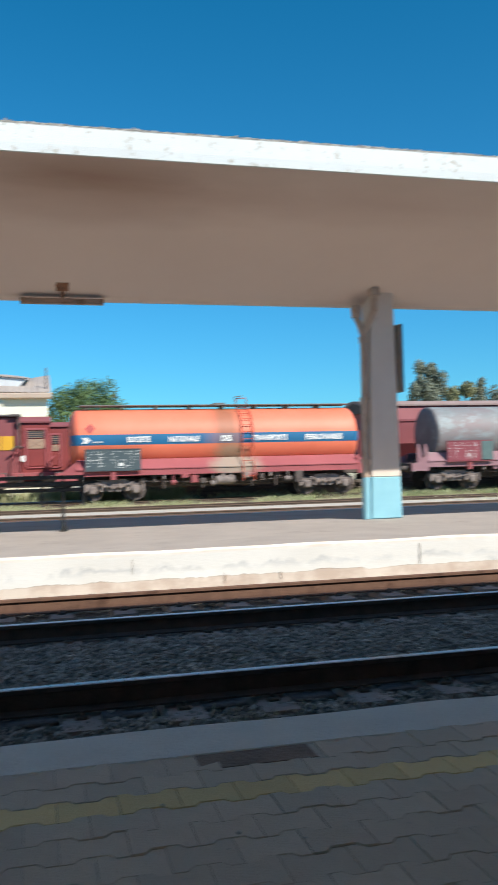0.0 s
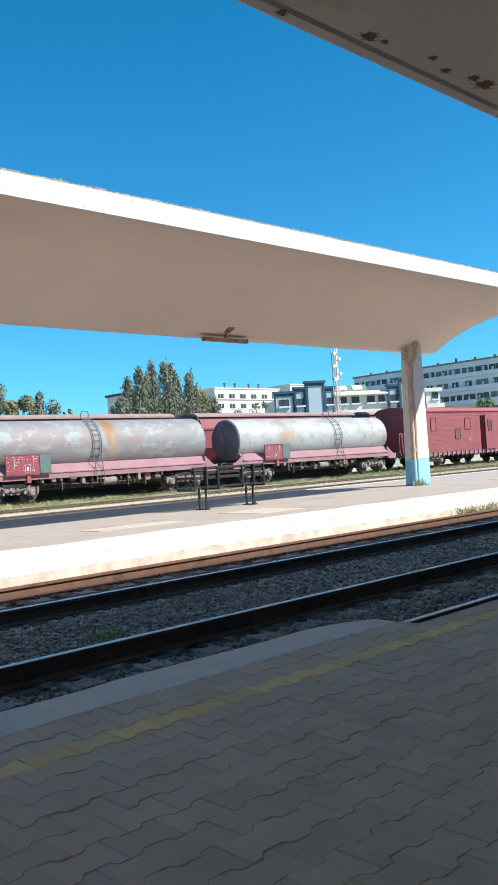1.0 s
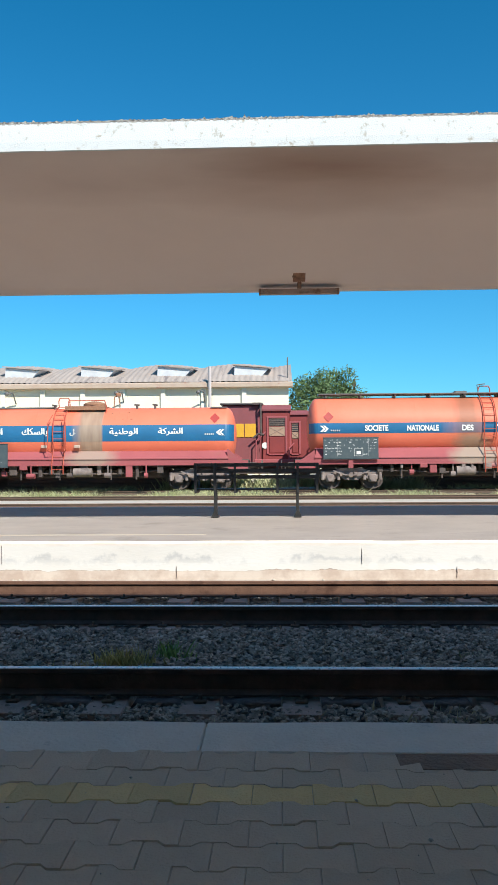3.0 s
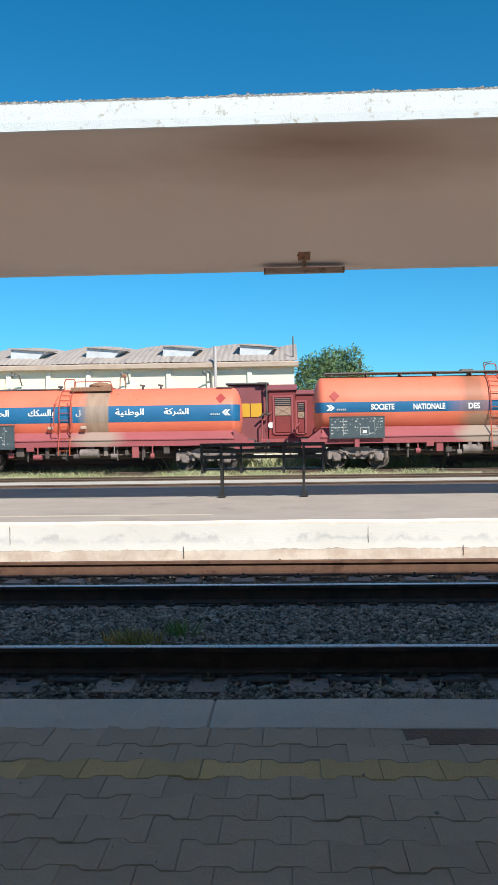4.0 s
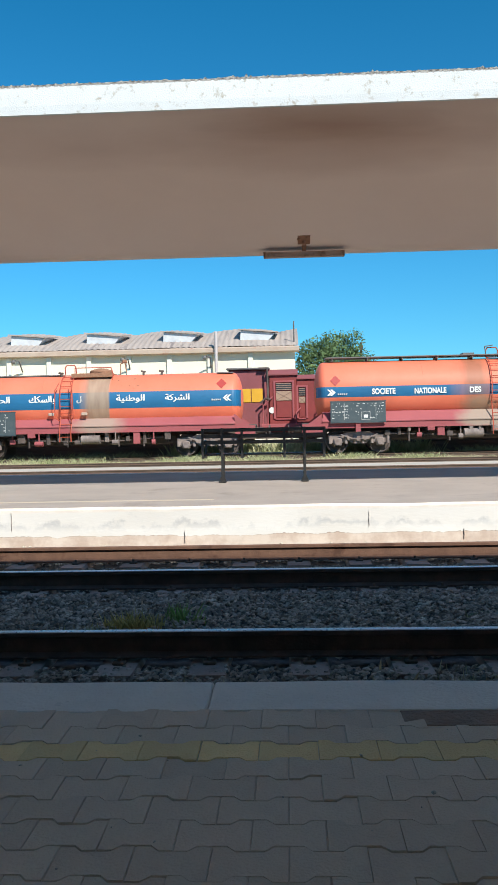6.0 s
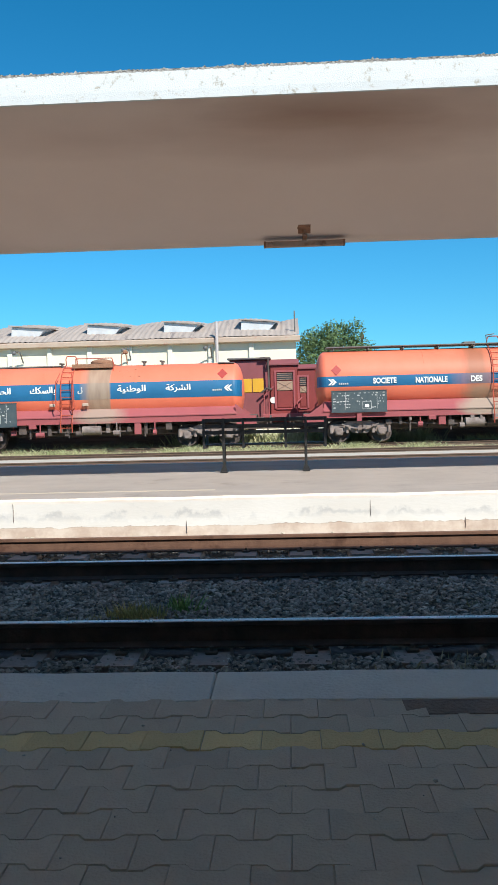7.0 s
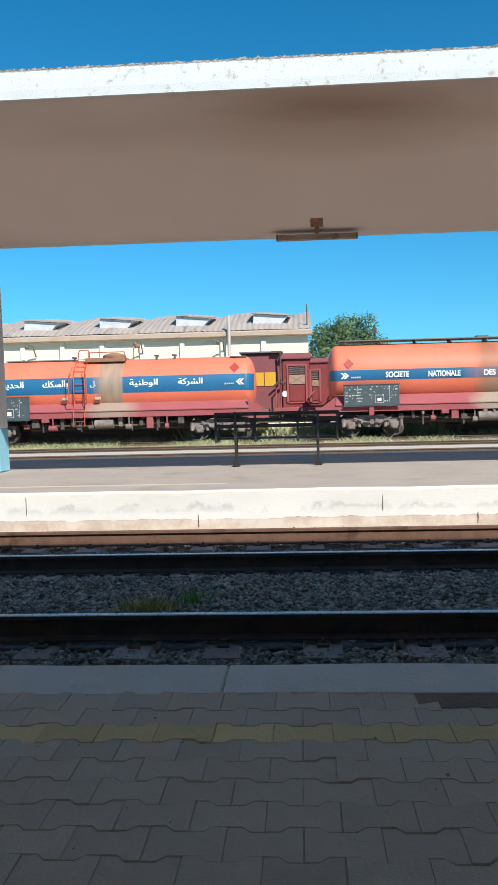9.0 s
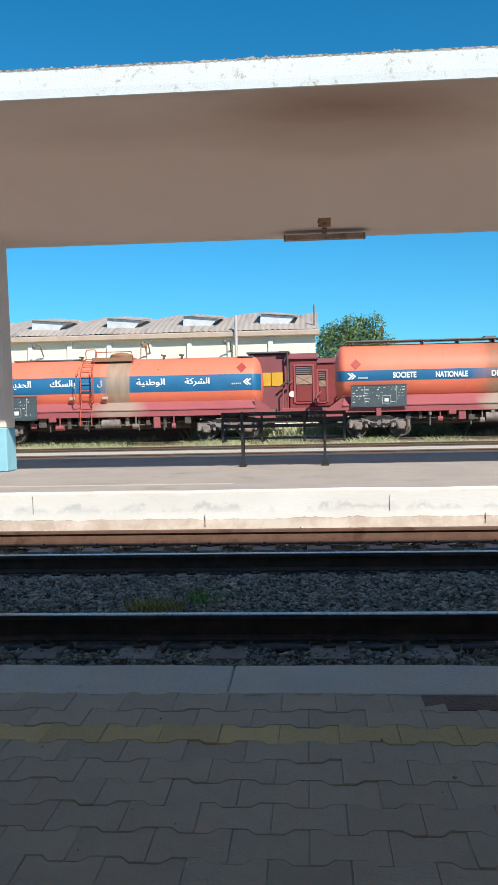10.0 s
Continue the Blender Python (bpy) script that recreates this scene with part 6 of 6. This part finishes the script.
# ---- grass and weeds ----
def blades(name, n, place, hmin, hmax, wid, material, seed, label, lean=0.35):
    r = np.random.RandomState(seed)
    x, y, z = place(r, n)
    h = r.uniform(hmin, hmax, n) * r.uniform(0.6, 1.0, n)
    a = r.uniform(0, 6.28, n)
    lx, ly = r.normal(0, lean, n) * h, r.normal(0, lean, n) * h
    w = wid * r.uniform(.6, 1.3, n)
    c, s = np.cos(a) * w, np.sin(a) * w
    P = np.stack([np.stack([x - c, y - s, z], -1), np.stack([x + c, y + s, z], -1), np.stack([x + c * .6 + lx * .5, y + s * .6 + ly * .5, z + h * .6], -1), np.stack([x + lx, y + ly, z + h], -1)], 1).reshape(-1, 3)
    i = 4 * np.arange(n)[:, None]
    F = np.concatenate([i + np.array([[0, 1, 2]]), i + np.array([[0, 2, 3]])])
    ob = new(name, raw(name, P.tolist(), F.tolist(), material))
    return tagged(ob, label, "grass", "", "stuff")


def yard(lo, hi, dens):
    def f(r, n):
        x, y = r.uniform(-22, 75, n), r.uniform(lo, hi, n)
        return x, y, np.full(n, BED_Z - 0.06)
    return f


def tufts(lo, hi, k, spread):
    def f(r, n):
        cx, cy = r.uniform(-22, 75, k), r.uniform(lo, hi, k)
        i = r.randint(0, k, n)
        return cx[i] + r.normal(0, spread, n), cy[i] + r.normal(0, spread * 0.6, n), np.full(n, BED_Z - 0.06)
    return f


blades("yard_grass", 45000, yard(33.4, 36.6, 1), 0.03, 0.12, 0.018, M["grass"], 4, "dry yellow green grass in the yard", 0.9)
blades("yard_grass", 70000, tufts(33.0, 36.4, 170, 0.7), 0.05, 0.24, 0.01, M["grass"], 5, "dry yellow green grass tufts along the train", 0.7)
blades("yard_grass", 60000, tufts(34.9, 36.5, 75, 0.55), 0.08, 0.42, 0.008, M["weed"], 6, "green weeds along the train", 0.5)
blades("yard_grass", 9000, tufts(26.6, 31.4, 70, 0.4), 0.04, 0.16, 0.024, M["grass"], 7, "sparse dry grass between the far rails", 0.8)

blades("yard_grass", 26000, tufts(38.2, 40.2, 60, 0.7), 0.15, 0.6, 0.02, M["weed"], 8, "green weeds between the two trains", 0.6)



def between(r, n):
    c = r.uniform(-4.8, 6.6, 26)
    i = r.randint(0, 26, n)
    return c[i] + r.normal(0, 0.35, n), r.uniform(38.5, 40.0, n), np.full(n, BED_Z - 0.06)


blades("yard_grass", 16000, between, 0.35, 1.05, 0.02, M["weed"], 10, "tall green weeds between the two trains", 0.35)


def dry(r, n):
    c = r.uniform(14, 75, 160)
    i = r.randint(0, 160, n)
    return c[i] + r.normal(0, 1.0, n), r.uniform(26.4, 33.4, n), np.full(n, BED_Z + 0.02)


blades("yard_grass", 45000, dry, 0.05, 0.2, 0.016, M["grass"], 9, "straw coloured grass over the far rails", 0.8)


def weeds(x, y, n, sx, sy, h, material, seed, z=BED_Z + 0.03, label="small weeds growing in the ballast"):
    def f(r, k):
        return r.normal(x, sx, k), r.normal(y, sy, k), np.full(k, z)
    return blades("weeds", n, f, h * 0.3, h, 0.007, material, seed, label)


weeds(-0.8, 6.3, 110, 0.06, 0.05, 0.22, M["tuft"], 31)
weeds(-1.12, 6.05, 420, 0.1, 0.05, 0.19, M["straw"], 32)
weeds(-1.4, 6.0, 120, 0.12, 0.04, 0.1, M["straw"], 42)
weeds(1.45, 6.4, 120, 0.1, 0.06, 0.07, M["weed"], 33)
weeds(4.03, 6.1, 150, 0.07, 0.05, 0.17, M["tuft"], 34)
weeds(5.6, 6.9, 200, 0.2, 0.08, 0.1, M["grass"], 35)
weeds(19.15, 13.42, 140, 0.1, 0.06, 0.26, M["weed"], 36, P2_Z, "green weeds at a column's foot")
weeds(16.2, 9.78, 420, 0.5, 0.05, 0.42, M["grass"], 37, BED_Z, "dry weeds along the platform wall")
weeds(15.7, 9.78, 120, 0.2, 0.04, 0.45, M["weed"], 38, BED_Z, "weeds along the platform wall")
weeds(-0.3, 4.6, 60, 0.5, 0.15, 0.09, M["grass"], 39)
weeds(1.1, 4.9, 60, 0.3, 0.12, 0.1, M["grass"], 40)

# ---- paving of the near platform ----
def paver_mesh(length, depth, material):
    """A double-T paver: both long sides flare at the ends and draw in at the middle, so that rows laid half a length apart lock."""
    bm = bmesh.new()
    j, flare = 0.0007, 0.0105

    def wave(u):
        d = abs(u - 0.5)
        return flare * max(-1.0, min(1.0, (d - 0.25) / 0.055))
    us = [0.0, 0.1, 0.19, 0.22, 0.28, 0.31, 0.5, 0.69, 0.72, 0.78, 0.81, 0.9, 1.0]
    pts = [(j + (length - 2 * j) * u, j - wave(u)) for u in us] + [(j + (length - 2 * j) * u, depth - j + wave(u)) for u in us[::-1]]
    n = len(us)
    A = [bm.verts.new((x, y, -0.0032)) for x, y in pts]
    B = [bm.verts.new((min(max(x, 0.0017), length - 0.0017), y + (0.0022 if i < n else -0.0022), 0.0)) for i, (x, y) in enumerate(pts)]
    C = [bm.verts.new((x, y, -0.06)) for x, y in pts]
    for i in range(n - 1):
        bm.faces.new((B[i], B[i + 1], B[2 * n - 2 - i], B[2 * n - 1 - i]))
    for i in range(len(pts)):
        k = (i + 1) % len(pts)
        bm.faces.new((A[i], A[k], B[k], B[i]))
        bm.faces.new((C[i], C[k], A[k], A[i]))
    return finish("paver", bm, material)


rng = random.Random(8)
paving = thing("platform_paving", (0, 0, 0), "grey wavy interlocking concrete pavers with a worn yellow line", "paving", "", "structure")
PL = 0.16
rows_y = [2.44, 2.323, 2.207]
while rows_y[-1] > -1.2:
    rows_y.append(rows_y[-1] - 0.1165)
meshes = {}
rest = bmesh.new()
count = 0
top = EDGE_Y
for k, y in enumerate(rows_y):
    depth = top - y
    top = y
    yellow = k == 2
    off = 0.002 if k % 2 else 0.082
    key = (round(depth, 3), yellow, off)
    if key not in meshes:
        meshes[key] = paver_mesh(PL, depth, M["paver_yellow"] if yellow else M["paver"])
    for i in range(-22, 60):
        x = i * PL + off
        if k == 0 and (x > 3.42 or 0.3 < x < 0.62):
            continue
        near = (yellow and -1.2 < x < 3.6) or (-0.8 < x < 1.75 and 1.55 < y < 2.58) or (1.75 <= x < 3.4 and 1.9 < y < 2.58)
        mt = Matrix.Translation((x + rng.gauss(0, 0.0005), y + rng.gauss(0, 0.0006), rng.uniform(-0.0016, 0.0014))) @ Euler((rng.gauss(0, 0.006), rng.gauss(0, 0.005), rng.gauss(0, 0.004))).to_matrix().to_4x4()
        if near and count < 300:
            o = new("paver", meshes[key])
            o.parent = paving
            o.matrix_basis = mt
            count += 1
        else:
            n0 = len(rest.verts)
            me = meshes[key]
            vs = [rest.verts.new(mt @ v.co) for v in me.vertices]
            for p in me.polygons:
                f = rest.faces.new([vs[q] for q in p.vertices])
                f.material_index = 1 if yellow else 0
me = bpy.data.meshes.new("paver_field")
rest.to_mesh(me)
rest.free()
me.materials.append(M["paver_rest"])
me.materials.append(M["paver_yellow"])
o = new("paver_field", me)
o.parent = paving
tagged(o, "grey wavy pavers", kind="stuff")
bm = bmesh.new()
box(bm, 0.34, 0.7, 2.455, 2.578, -0.06, -0.0015, 0.0005)
solo("paving_gap", bm, M["redbrick"], "bare reddish earth where pavers are missing", "paving", "structure")
stones("grit", 90, (-1.2, 3.0), (1.2, 2.4), 0.0045, lambda x, y: np.zeros_like(x), 9, "pale grit scattered on the pavers", M["pale"])
